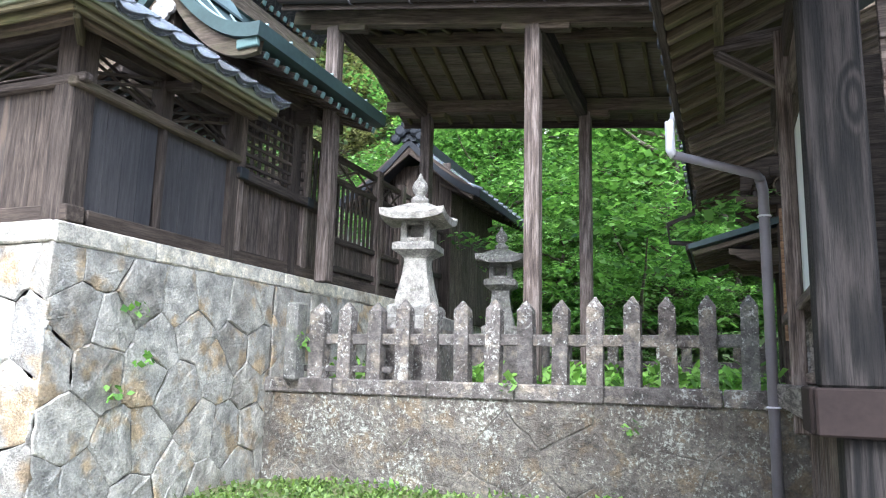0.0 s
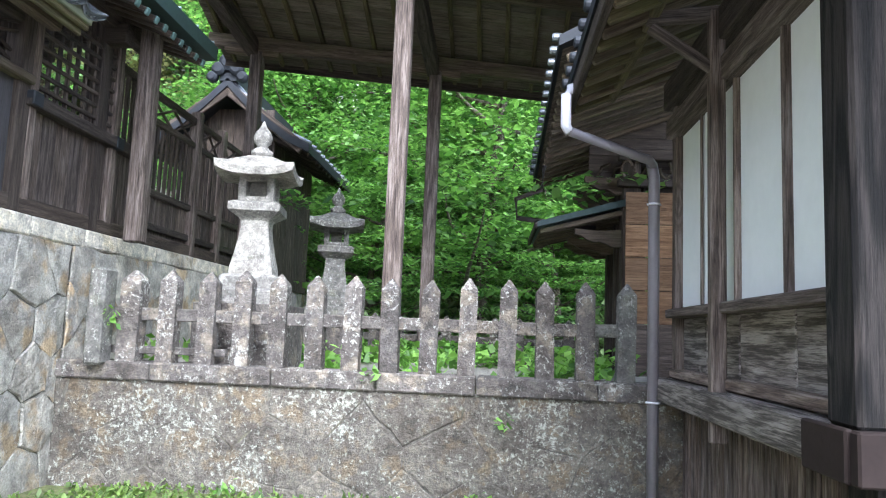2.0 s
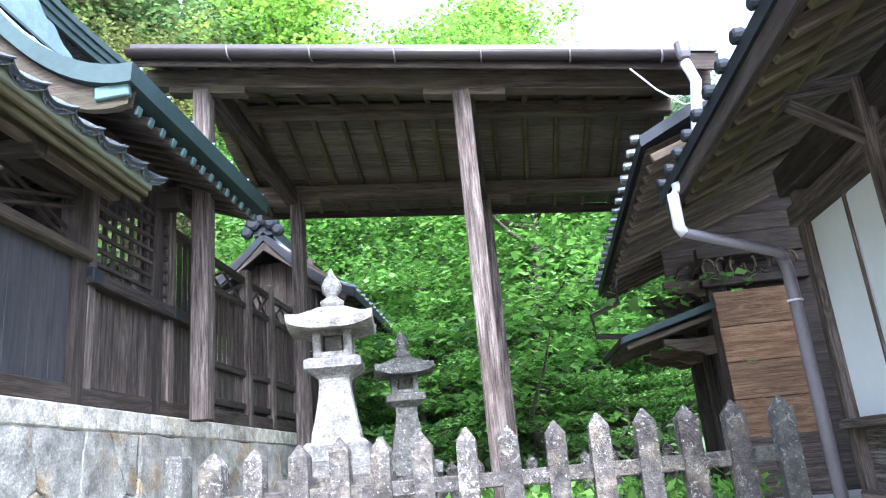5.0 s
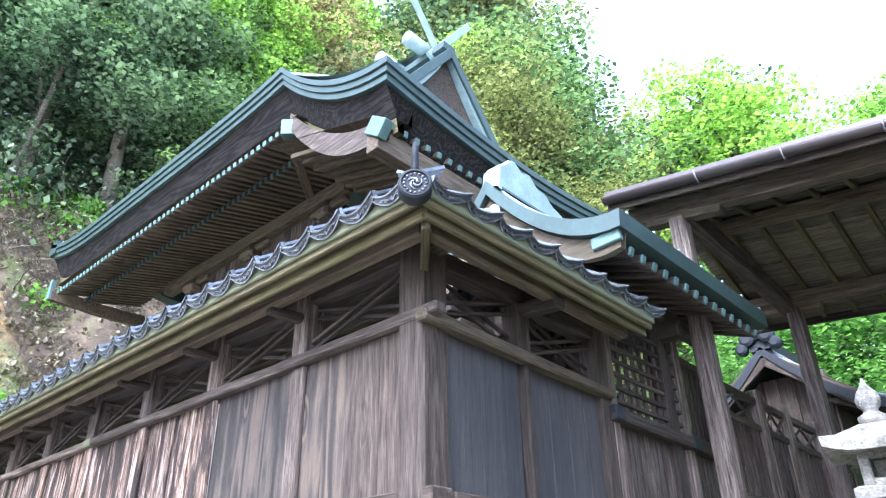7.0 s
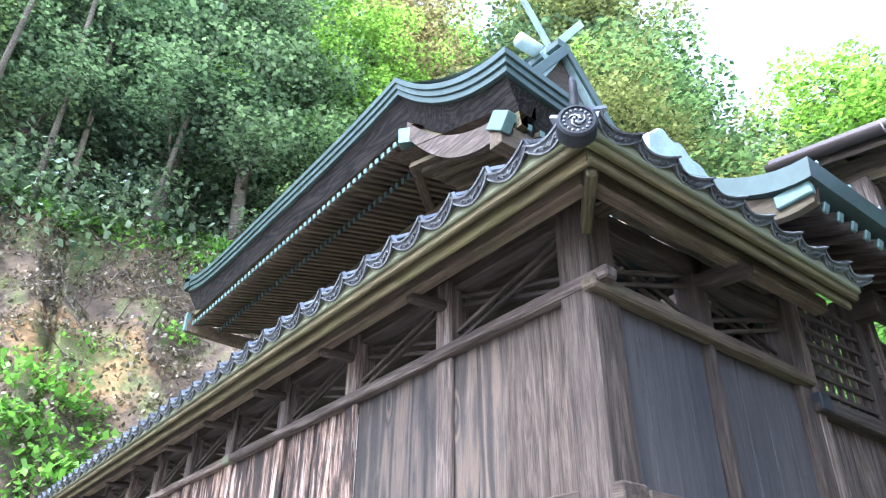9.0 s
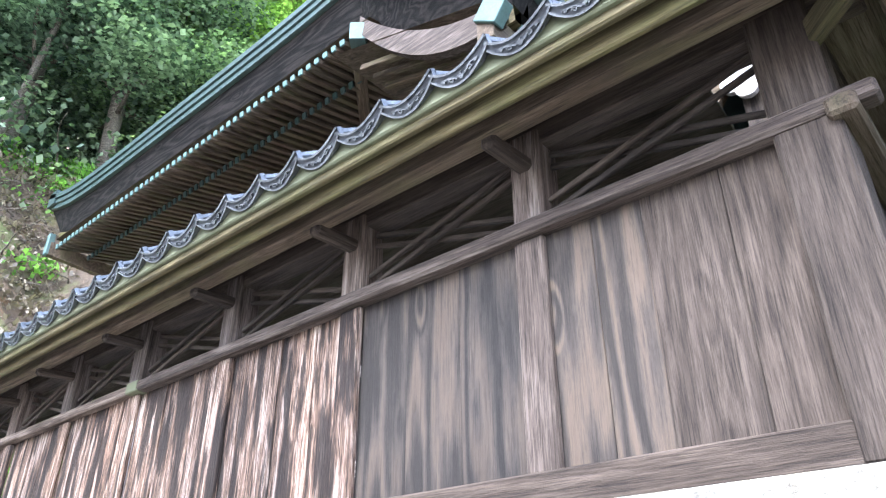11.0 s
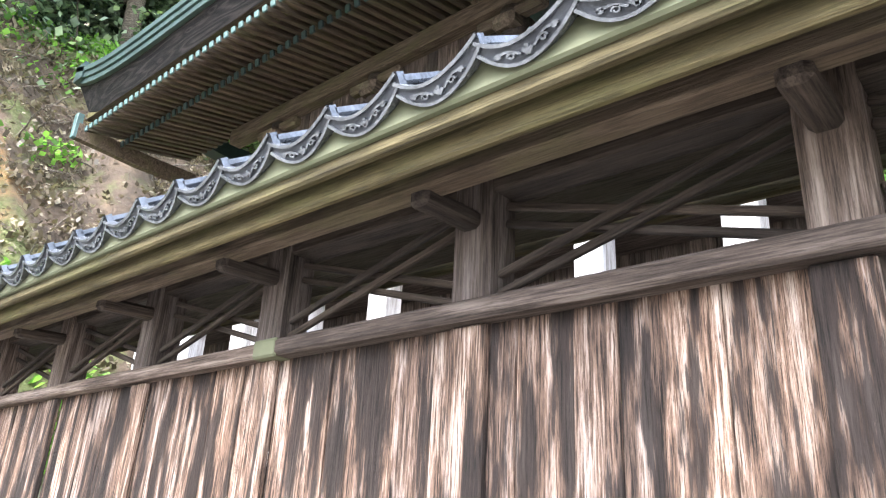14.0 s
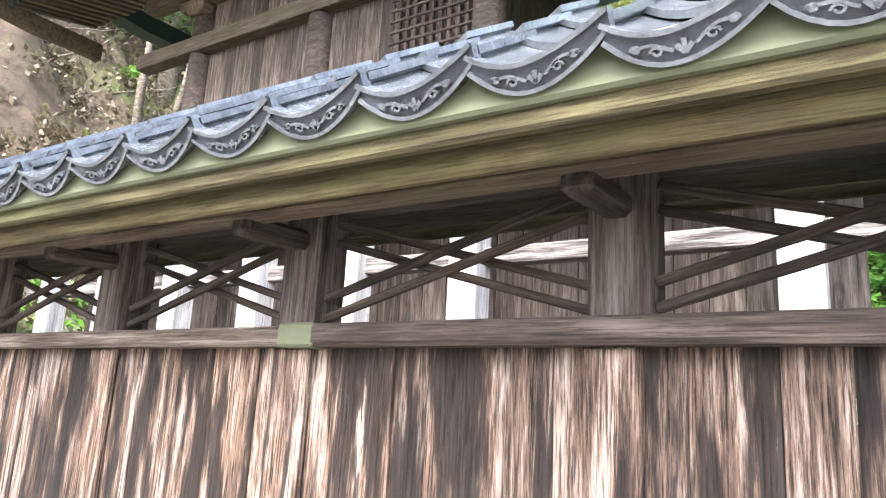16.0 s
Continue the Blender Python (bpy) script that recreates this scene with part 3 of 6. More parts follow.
def enclosure_front():
    root = empty("wall_fence_front", "long weathered timber fence wall with lattice frieze and tiled roof", "fence wall", "structure")
    xs = [-4.35, -5.37, -6.385, -7.395, -8.385, -9.34, -10.29, -11.24, -12.19, -13.14, -14.09, -15.04, -15.99]
    yc = WY + 0.06
    beam("sill_beam", (-16.3, yc, 2.52), (-4.2, yc, 2.52), 0.16, 0.12, W_DARK, root)
    # boards
    rng = random.Random(4)
    for b in range(len(xs) - 1):
        x1, x0 = xs[b] - 0.075, xs[b + 1] + 0.035
        if b == 0:
            widths, mats = [0.21, 0.27, 0.19, 0.19], [W_DARK, W_DARK, W_BOARD, W_BOARD]
        elif b == 1:
            widths, mats = [0.33, 0.3, 0.3], [W_BOARD] * 3
        else:
            widths, mats = [0.11, 0.2, 0.14, 0.23, 0.12, 0.17], [W_BLEACH] * 6
            rng.shuffle(widths)
        k = (x1 - x0) / sum(widths)
        x = x1
        for wdt, mt in zip(widths, mats):
            wdt *= k
            d = rng.uniform(-0.005, 0.005)
            beam("plank", (x - wdt / 2, WY + 0.045 + d, 2.57), (x - wdt / 2, WY + 0.045 + d, 3.5), 0.022, round(wdt - 0.0015, 4), mt, root, up=(1, 0, 0), c=0.003)
            x -= wdt
    for i, x in enumerate(xs):
        wdt = 0.2 if i == 0 else 0.145
        yy = WY + 0.05 if i else WY + 0.075
        beam("post", (x, yy, 3.47 if i else 2.46), (x, yy, 3.95), wdt, wdt, W_POST if i else W_DARK, root, c=0.012)
        if i:
            beam("batten", (x - 0.02, WY + 0.015, 2.575), (x - 0.02, WY + 0.015, 3.462), 0.03, 0.135, W_BLEACH if i > 1 else W_GREY, root, up=(1, 0, 0), c=0.006)
    # rail, in two lengths with a copper joint sleeve
    beam("rail", (-8.34, WY + 0.0, 3.497), (-4.14, WY + 0.0, 3.497), 0.085, 0.066, W_GREY, root, c=0.012)
    beam("rail", (-16.3, WY + 0.0, 3.495), (-8.34, WY + 0.0, 3.495), 0.08, 0.06, W_POST, root, c=0.012)
    beam("joint_sleeve", (-8.425, WY + 0.0, 3.497), (-8.285, WY + 0.0, 3.497), 0.092, 0.072, PLASTER_FILL, root)
    # crossed slats in each opening
    for b in range(len(xs) - 1):
        x1, x0 = xs[b] - 0.075, xs[b + 1] + 0.075
        for sgn, yy in ((1, WY + 0.03), (-1, WY + 0.065)):
            for dz in (-0.0, 0.06):
                za, zb = 3.55 + dz, 3.79 + dz
                if sgn < 0:
                    za, zb = zb, za
                beam("brace_slat", (x0, yy, za), (x1, yy, zb), 0.022, 0.024, W_DARK, root, c=0.004)
    # head beam, bracket arms, purlin, rafters, boards
    beam("head_beam", (-16.3, WY + 0.06, 3.93), (-4.1, WY + 0.06, 3.93), 0.13, 0.1, W_DARK, root)
    for x in xs[1:]:
        beam("bracket_arm", (x, WY - 0.27, 3.775), (x, WY + 0.1, 3.79), 0.075, 0.06, W_DARK, root, c=0.015)
    beam("eave_purlin", (-16.4, WY - 0.24, 3.83), (-4.02, WY - 0.24, 3.83), 0.085, 0.085, W_BEAM, root, c=0.01)
    beam("eave_board", (-16.5, WY - 0.39, 3.81), (-3.88, WY - 0.39, 3.81), 0.03, 0.09, W_FASCIA, root)
    beam("eave_board", (-16.5, WY - 0.45, 3.845), (-3.82, WY - 0.45, 3.845), 0.035, 0.07, W_FASCIA, root)
    beam("tile_batten", (-16.5, WY - 0.475, 3.895), (-3.8, WY - 0.475, 3.895), 0.03, 0.09, PLASTER_FILL, root, "pale green fill strip under the tiles")
    beam("soffit_board", (-16.4, WY - 0.18, 3.955), (-4.0, WY - 0.18, 3.955), 0.52, 0.02, W_SOFFIT, root, up=(0, -math.sin(0.3), math.cos(0.3)))
    beam("inner_eave_board", (-16.4, WY + 0.62, 3.97), (-4.9, WY + 0.62, 3.97), 0.03, 0.07, W_FASCIA, root)
    beam("soffit_board", (-16.4, WY + 0.33, 4.06), (-4.7, WY + 0.33, 4.06), 0.56, 0.02, W_SOFFIT, root, up=(0, math.sin(0.3), math.cos(0.3)))
    tile_row(root, (EXS - 0.26 * 47 - 0.06, EYF, EZ + 0.02), (1, 0), 47, 3, "end")
    sweep("ridge_tiles", [(-16.4, WY + 0.1, 4.24), (-4.75, WY + 0.1, 4.24)], [(-0.11, -0.06), (0.11, -0.06), (0.1, 0.02), (0.06, 0.03), (0.05, 0.08), (0, 0.11), (-0.05, 0.08), (-0.06, 0.03), (-0.1, 0.02)], TILE, root)
    return root


def enclosure_side():
    root = empty("wall_fence_side", "dark timber fence wall with lattice window and tiled eave", "fence wall", "structure")
    ys = [WY + 0.0, 4.5, 5.42]
    xc = WX - 0.06
    beam("sill_beam", (xc + 0.0, 3.8, 2.52), (xc, 12.6, 2.52), 0.16, 0.12, W_DARK, root)
    rng = random.Random(6)
    for b in range(2):
        y0, y1 = ys[b] + (0.16 if b == 0 else 0.05), ys[b + 1] - 0.05
        n = 4
        for i in range(n):
            wdt = (y1 - y0) / n
            y = y0 + wdt * (i + 0.5)
            d = rng.uniform(-0.003, 0.003)
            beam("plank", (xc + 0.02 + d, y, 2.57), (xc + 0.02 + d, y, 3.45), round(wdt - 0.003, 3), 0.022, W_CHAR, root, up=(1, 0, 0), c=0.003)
    for y in ys[1:]:
        beam("batten", (xc + 0.03, y, 2.56), (xc + 0.03, y, 3.44), 0.09, 0.05, W_DARK, root)
        beam("post", (xc, y, 3.44), (xc, y, 3.95), 0.13, 0.13, W_DARK, root)
    beam("rail", (WX + 0.02, WY - 0.06, 3.47), (WX + 0.02, 5.45, 3.425), 0.09, 0.07, W_BEAM, root, c=0.012)
    for b in range(2):
        y0, y1 = ys[b] + 0.1, ys[b + 1] - 0.05
        for za, zb in ((3.53, 3.76), (3.6, 3.83), (3.76, 3.53), (3.83, 3.6)):
            beam("brace_slat", (xc + (0.02 if za < zb else -0.02), y0, za), (xc + (0.02 if za < zb else -0.02), y1, zb), 0.022, 0.024, W_DARK, root, c=0.004)
    beam("head_beam", (xc, 3.7, 3.88), (xc, 5.5, 3.88), 0.13, 0.12, W_DARK, root)
    beam("bracket_arm", (WX - 0.1, 4.5, 3.79), (WX + 0.3, 4.5, 3.755), 0.11, 0.085, W_DARK, root, c=0.015)
    beam("corner_arm", (WX - 0.1, WY + 0.1, 3.80), (WX + 0.36, WY - 0.36, 3.78), 0.05, 0.1, W_FASCIA, root)
    beam("eave_purlin", (WX + 0.24, WY - 0.26, 3.83), (WX + 0.24, 5.35, 3.80), 0.085, 0.085, W_BEAM, root)
    beam("eave_board", (WX + 0.38, EYF + 0.1, 3.81), (WX + 0.38, 5.4, 3.79), 0.03, 0.09, W_FASCIA, root)
    beam("eave_board", (WX + 0.42, EYF + 0.04, 3.845), (WX + 0.42, 5.42, 3.825), 0.035, 0.07, W_FASCIA, root)
    beam("tile_batten", (WX + 0.445, EYF + 0.02, 3.895), (WX + 0.445, 5.42, 3.875), 0.03, 0.09, PLASTER_FILL, root, "pale green fill strip under the tiles")
    beam("soffit_board", (WX + 0.18, WY - 0.2, 3.955), (WX + 0.18, 5.4, 3.94), 0.52, 0.02, W_SOFFIT, root, up=(math.sin(0.3), 0, math.cos(0.3)))
    tile_row(root, (EXS, EYF + 0.06, EZ + 0.02), (0, 1), 9, 3, "start")
    sweep("ridge_tiles", [(WX - 0.1, WY + 0.6, 4.24), (WX - 0.1, 5.45, 4.22)], [(-0.11, -0.06), (0.11, -0.06), (0.1, 0.02), (0.06, 0.03), (0.05, 0.08), (0, 0.11), (-0.05, 0.08), (-0.06, 0.03), (-0.1, 0.02)], TILE, root)
    # lattice window bay
    y0, y1 = 5.52, 6.62
    for i in range(6):
        wdt = (y1 - y0) / 6
        beam("plank", (xc + 0.02, y0 + wdt * (i + 0.5), 2.57), (xc + 0.02, y0 + wdt * (i + 0.5), 3.3), round(wdt - 0.003, 3), 0.022, W_GREY, root, up=(1, 0, 0), c=0.003)
    beam("batten", (xc + 0.035, 5.5, 2.56), (xc + 0.035, 5.5, 4.4), 0.1, 0.09, W_POST, root)
    beam("batten", (xc + 0.035, 6.65, 2.56), (xc + 0.035, 6.65, 4.5), 0.1, 0.1, W_POST, root)
    beam("lattice_sill", (WX + 0.02, 5.42, 3.29), (WX + 0.02, 7.25, 3.27), 0.1, 0.1, W_DARK, root)
    beam("joint_sleeve", (WX + 0.025, 5.42, 3.298), (WX + 0.025, 5.54, 3.298), 0.105, 0.108, TILE_DARK, root)
    beam("joint_sleeve", (WX + 0.025, 6.6, 3.28), (WX + 0.025, 6.72, 3.28), 0.105, 0.108, TILE_DARK, root)
    for i in range(9):
        y = y0 + 0.07 + i * 0.12
        beam("lattice_bar", (xc + 0.03, y, 3.33), (xc + 0.03, y, 4.12), 0.03, 0.028, W_DARK, root, c=0.003)
    for i in range(7):
        z = 3.42 + i * 0.105
        beam("lattice_bar", (xc + 0.05, y0, z), (xc + 0.05, y1, z), 0.028, 0.03, W_DARK, root, c=0.003)
    # narrow bay up to the walkway post
    for i in range(4):
        beam("plank", (xc + 0.02, 6.78 + 0.15 * i, 2.57), (xc + 0.02, 6.78 + 0.15 * i, 3.24), 0.147, 0.022, W_GREY, root, up=(1, 0, 0), c=0.003)
    for i in range(5):
        beam("bar", (xc + 0.03, 6.77 + 0.11 * i, 3.32), (xc + 0.03, 6.77 + 0.11 * i, 4.0), 0.035, 0.035, W_DARK, root, c=0.004)
    beam("top_rail", (xc + 0.03, 6.65, 4.02), (xc + 0.03, 7.25, 4.0), 0.07, 0.08, W_DARK, root)
    # open railing further on
    posts = [8.45, 9.2, 10.2, 11.0, 11.8, 12.6]
    prev = 7.3
    for k, y in enumerate(posts):
        beam("railing_post", (xc + 0.03, y, 2.46), (xc + 0.03, y, 4.12), 0.12, 0.12, W_POST, root, c=0.012)
        for z in (2.66, 3.0, 3.72, 4.0):
            beam("railing_rail", (xc + 0.03, prev + 0.06, z), (xc + 0.03, y - 0.06, z), 0.06, 0.07, W_DARK, root)
        n = max(2, round((y - prev) / 0.12))
        for i in range(1, n):
            yy = prev + (y - prev) * i / n
            beam("bar", (xc + 0.03, yy, 3.0), (xc + 0.03, yy, 3.7), 0.032, 0.032, W_DARK, root, c=0.004)
        w = (y - prev - 0.12) / 4
        for i in range(4):
            yy = prev + 0.06 + w * (i + 0.5)
            beam("plank", (xc, yy, 2.57), (xc, yy, 2.98), round(w - 0.003, 3), 0.022, W_GREY, root, up=(1, 0, 0), c=0.003)
        for za, zb in ((3.75, 3.97), (3.97, 3.75)):
            for s in (0.0, 0.5):
                ya, yb = prev + 0.06 + (y - prev - 0.12) * s, prev + 0.06 + (y - prev - 0.12) * (s + 0.5)
                beam("brace_slat", (xc + (0.04 if za < zb else 0.015), ya, za), (xc + (0.04 if za < zb else 0.015), yb, zb), 0.024, 0.024, W_DARK, root, c=0.003)
        prev = y
    return root


fence_f = enclosure_front()
fence_s = enclosure_side()


def corner_tile():
    """The round end tile at the eave corner with its upturned horn."""
    root = empty("corner_ornament_tile", "round grey corner tile with swirl crest and upright horn", "roof tile", at=(-3.82, 3.08, 3.88))
    root.scale = (0.68, 0.68, 0.68)
    rot = pose(0, 0, 0, 90, 0, 45)
    vs, fs = lathe([(0.118, -0.1), (0.125, -0.09), (0.125, 0.02), (0.112, 0.035), (0.1, 0.036), (0.096, 0.022), (0.0, 0.022)], 32)
    link_mesh("disc", vs, fs, TILE_DARK, root, m=rot)
    for i in range(16):
        a = 2 * math.pi * i / 16
        v2, f2 = lathe([(0.011, 0.0), (0.009, 0.009), (0.003, 0.013)], 8)
        link_mesh("bead", v2, f2, TILE, root, m=rot @ pose(0.08 * math.cos(a), 0.08 * math.sin(a), 0.021))
    for k in range(3):
        pts = []
        for i in range(9):
            a = 2.1 * k + i * 0.36
            r = 0.012 + 0.046 * i / 8
            pts.append(rot @ Vector((r * math.cos(a), r * math.sin(a), 0.026)))
        tube("swirl", pts, 0.012, TILE, root, n=6, taper=[1.25, 1.2, 1.1, 1, 0.85, 0.7, 0.55, 0.4, 0.2])
    tube("horn", [(-0.03, 0.03, 0.1), (-0.025, 0.025, 0.17), (-0.01, 0.01, 0.25), (0.0, 0.0, 0.32), (-0.02, 0.02, 0.385)], 0.03, TILE_DARK, root, n=12, taper=[1.1, 1, 0.95, 0.85, 0.6])
    return root


corner_tile()


# ---- stone fence ----
def stone_fence():
    root = empty("stone_fence", "row of pointed granite fence posts with lichen on the retaining wall", "stone fence")
    rng = random.Random(2)
    s = 0.066
    rings = [(s * 1.41, 0), (s * 1.41, 0.64), (s * 1.38, 0.65), (s * 0.15, 0.735)]
    me = mesh_of("fence_post", *lathe(rings, 4, math.pi / 4), S_FENCE)
    me_light = mesh_of("fence_post", *lathe(rings, 4, math.pi / 4), S_GREYLAN)
    xs = [-3.67, -3.37, -3.056, -2.77, -2.49, -2.196, -1.916, -1.612, -1.325, -1.032, -0.728, -0.442, -0.144, 0.155]
    for i, x in enumerate(xs):
        k = 1.25 if i == 0 else 1.0
        m = Matrix.Translation((x, 6.13, 1.40)) @ pose(0, 0, 0, rng.uniform(-1.2, 1.2), rng.uniform(-1.2, 1.2), rng.uniform(-4, 4)) @ Matrix.Diagonal((k, 1, rng.uniform(0.98, 1.02), 1))
        link("fence_post", me_light if i == 13 else me, root, "paler newer granite post" if i == 13 else "", m)
    beam("fence_rail", (-4.0, 6.14, 1.78), (-0.12, 6.14, 1.78), 0.07, 0.1, S_FENCE, root)
    beam("fence_rail", (-0.12, 6.14, 1.785), (0.155, 6.14, 1.79), 0.07, 0.1, S_GREYLAN, root)
    beam("fence_rail", (-3.95, 6.15, 1.5), (-2.9, 6.15, 1.5), 0.06, 0.06, S_FENCE, root)
    return tagged(root, kind="")


stone_fence()


def end_pier():
    root = tagged(empty("stone_pier", "upright pale granite slab where the fence meets the wall", "stone pier"))
    beam("slab", (-3.86, 6.0, 1.38), (-3.86, 6.0, 2.12), 0.13, 0.2, S_GREYLAN, root, c=0.02)


end_pier()


def rear_fence():
    root = empty("stone_fence", "low weathered granite fence at the back of the terrace", "stone fence")
    me = mesh_of("fence_post", *lathe([(0.09, 0), (0.09, 0.55), (0.085, 0.56), (0.01, 0.63)], 4, math.pi / 4), S_FENCE)
    for i in range(14):
        link("fence_post", me, root, m=Matrix.Translation((-3.6 + 0.31 * i, 9.9, 1.32)))
    beam("fence_rail", (-3.7, 9.9, 1.65), (0.5, 9.9, 1.65), 0.06, 0.09, S_FENCE, root)
    beam("fence_sill", (-3.8, 9.9, 1.36), (0.6, 9.9, 1.36), 0.2, 0.12, S_FENCE, root)


rear_fence()


# ---- stone lanterns ----
def roof_slab(half, z_eave, thick, z_top, top_half, lift):
    """A four-sided lantern roof with upturned corners."""
    vs, fs = [], []
    n = 8
    ring_def = [(half * 0.55, z_eave + 0.01, 0.0), (half * 0.98, z_eave, 1.0), (half, z_eave + thick, 1.0), (half * 0.72, z_eave + thick + (z_top - z_eave - thick) * 0.38, 0.25), (top_half, z_top, 0.0)]
    for h, z, l in ring_def:
        for side in range(4):
            for i in range(n):
                u = -1 + 2 * i / n
                x, y = u * h, -h
                a = side * math.pi / 2
                vs.append((x * math.cos(a) - y * math.sin(a), x * math.sin(a) + y * math.cos(a), z + lift * l * abs(u) ** 3))
    k = 4 * n
    for r in range(len(ring_def) - 1):
        for i in range(k):
            fs.append((r * k + i, r * k + (i + 1) % k, (r + 1) * k + (i + 1) % k, (r + 1) * k + i))
    fs += [tuple(range(k))[::-1], tuple(range(4 * k, 5 * k))]
    return vs, fs


def lantern(at, k, mat, label, turn=8):
    root = empty("stone_lantern", label, "stone lantern", group="stone lanterns behind the fence", at=at)
    root.rotation_euler = (0, 0, radians(turn))
    root.scale = (k, k, k)
    q = math.pi / 4
    r2 = math.sqrt(2)
    base = link_mesh("base", *lathe([(0.36 * r2, 0), (0.36 * r2, 0.12), (0.33 * r2, 0.14), (0.26 * r2, 0.15), (0.26 * r2, 0.24), (0.23 * r2, 0.27)], 4, q), mat, root)
    shaft = [(0.2, 0.26), (0.19, 0.34), (0.165, 0.46), (0.14, 0.6), (0.125, 0.72), (0.13, 0.78), (0.15, 0.8)]
    sh = link_mesh("shaft", *lathe([(r * r2, z) for r, z in shaft], 4, q), mat, root)
    for j, zz in enumerate((0.42, 0.5, 0.58, 0.66)):
        beam("carved_mark", (-0.035, -0.168 + 0.04 * j * 0.9, zz), (0.035, -0.168 + 0.04 * j * 0.9, zz + 0.01), 0.012, 0.03, S_GREYLAN, sh, c=0.003)
    link_mesh("platform", *lathe([(0.15 * r2, 0.8), (0.235 * r2, 0.86), (0.235 * r2, 0.93), (0.2 * r2, 0.95)], 4, q), mat, root)
    fb = empty("firebox", "")
    fb.parent = root
    for sx in (-1, 1):
        for sy in (-1, 1):
            beam("corner_pillar", (sx * 0.13, sy * 0.13, 0.95), (sx * 0.13, sy * 0.13, 1.18), 0.07, 0.07, mat, fb)
    for a in range(4):
        mm = pose(0, 0, 0, 0, 0, 90 * a)
        for z in (0.975, 1.165):
            p0, p1 = mm @ Vector((-0.1, -0.14, z)), mm @ Vector((0.1, -0.14, z))
            beam("window_edge", p0, p1, 0.05, 0.05, mat, fb)
    link_mesh("core", *lathe([(0.1, 0.95), (0.1, 1.18)], 4, q), S_JOINT, fb)
    vs, fs = roof_slab(0.36, 1.17, 0.07, 1.4, 0.1, 0.06)
    link_mesh("roof", vs, fs, mat, root, smooth=False)
    link_mesh("finial", *lathe([(0.07, 1.38), (0.1, 1.42), (0.105, 1.46), (0.06, 1.49), (0.05, 1.51), (0.085, 1.55), (0.09, 1.6), (0.07, 1.65), (0.03, 1.7), (0.012, 1.75), (0.004, 1.76)], 16), mat, root, smooth=True)
    return root


lantern((-2.93, 6.75, 1.9), 0.93, S_LANTERN, "pale weathered granite lantern with carved shaft")
lantern((-2.72, 9.0, 1.85), 0.88, S_GREYLAN, "grey granite lantern with a pointed finial", 12)
beam("stone_block", (-3.3, 6.75, 1.61), (-2.56, 6.75, 1.61), 0.74, 0.58, S_FENCE, tagged(empty("lantern_plinth", "rough granite plinth block under the lantern", "plinth")))
beam("stone_block", (-3.04, 9.0, 1.6), (-2.4, 9.0, 1.6), 0.64, 0.54, S_FENCE, tagged(empty("lantern_plinth", "rough granite plinth block under the grey lantern", "plinth")))


# ---- covered walkway ----
def near_z(x):
    return 4.96 - 0.15 * (x + 1.7)


def far_z(x):
    return 4.9 - 0.1 * (x + 1.62)


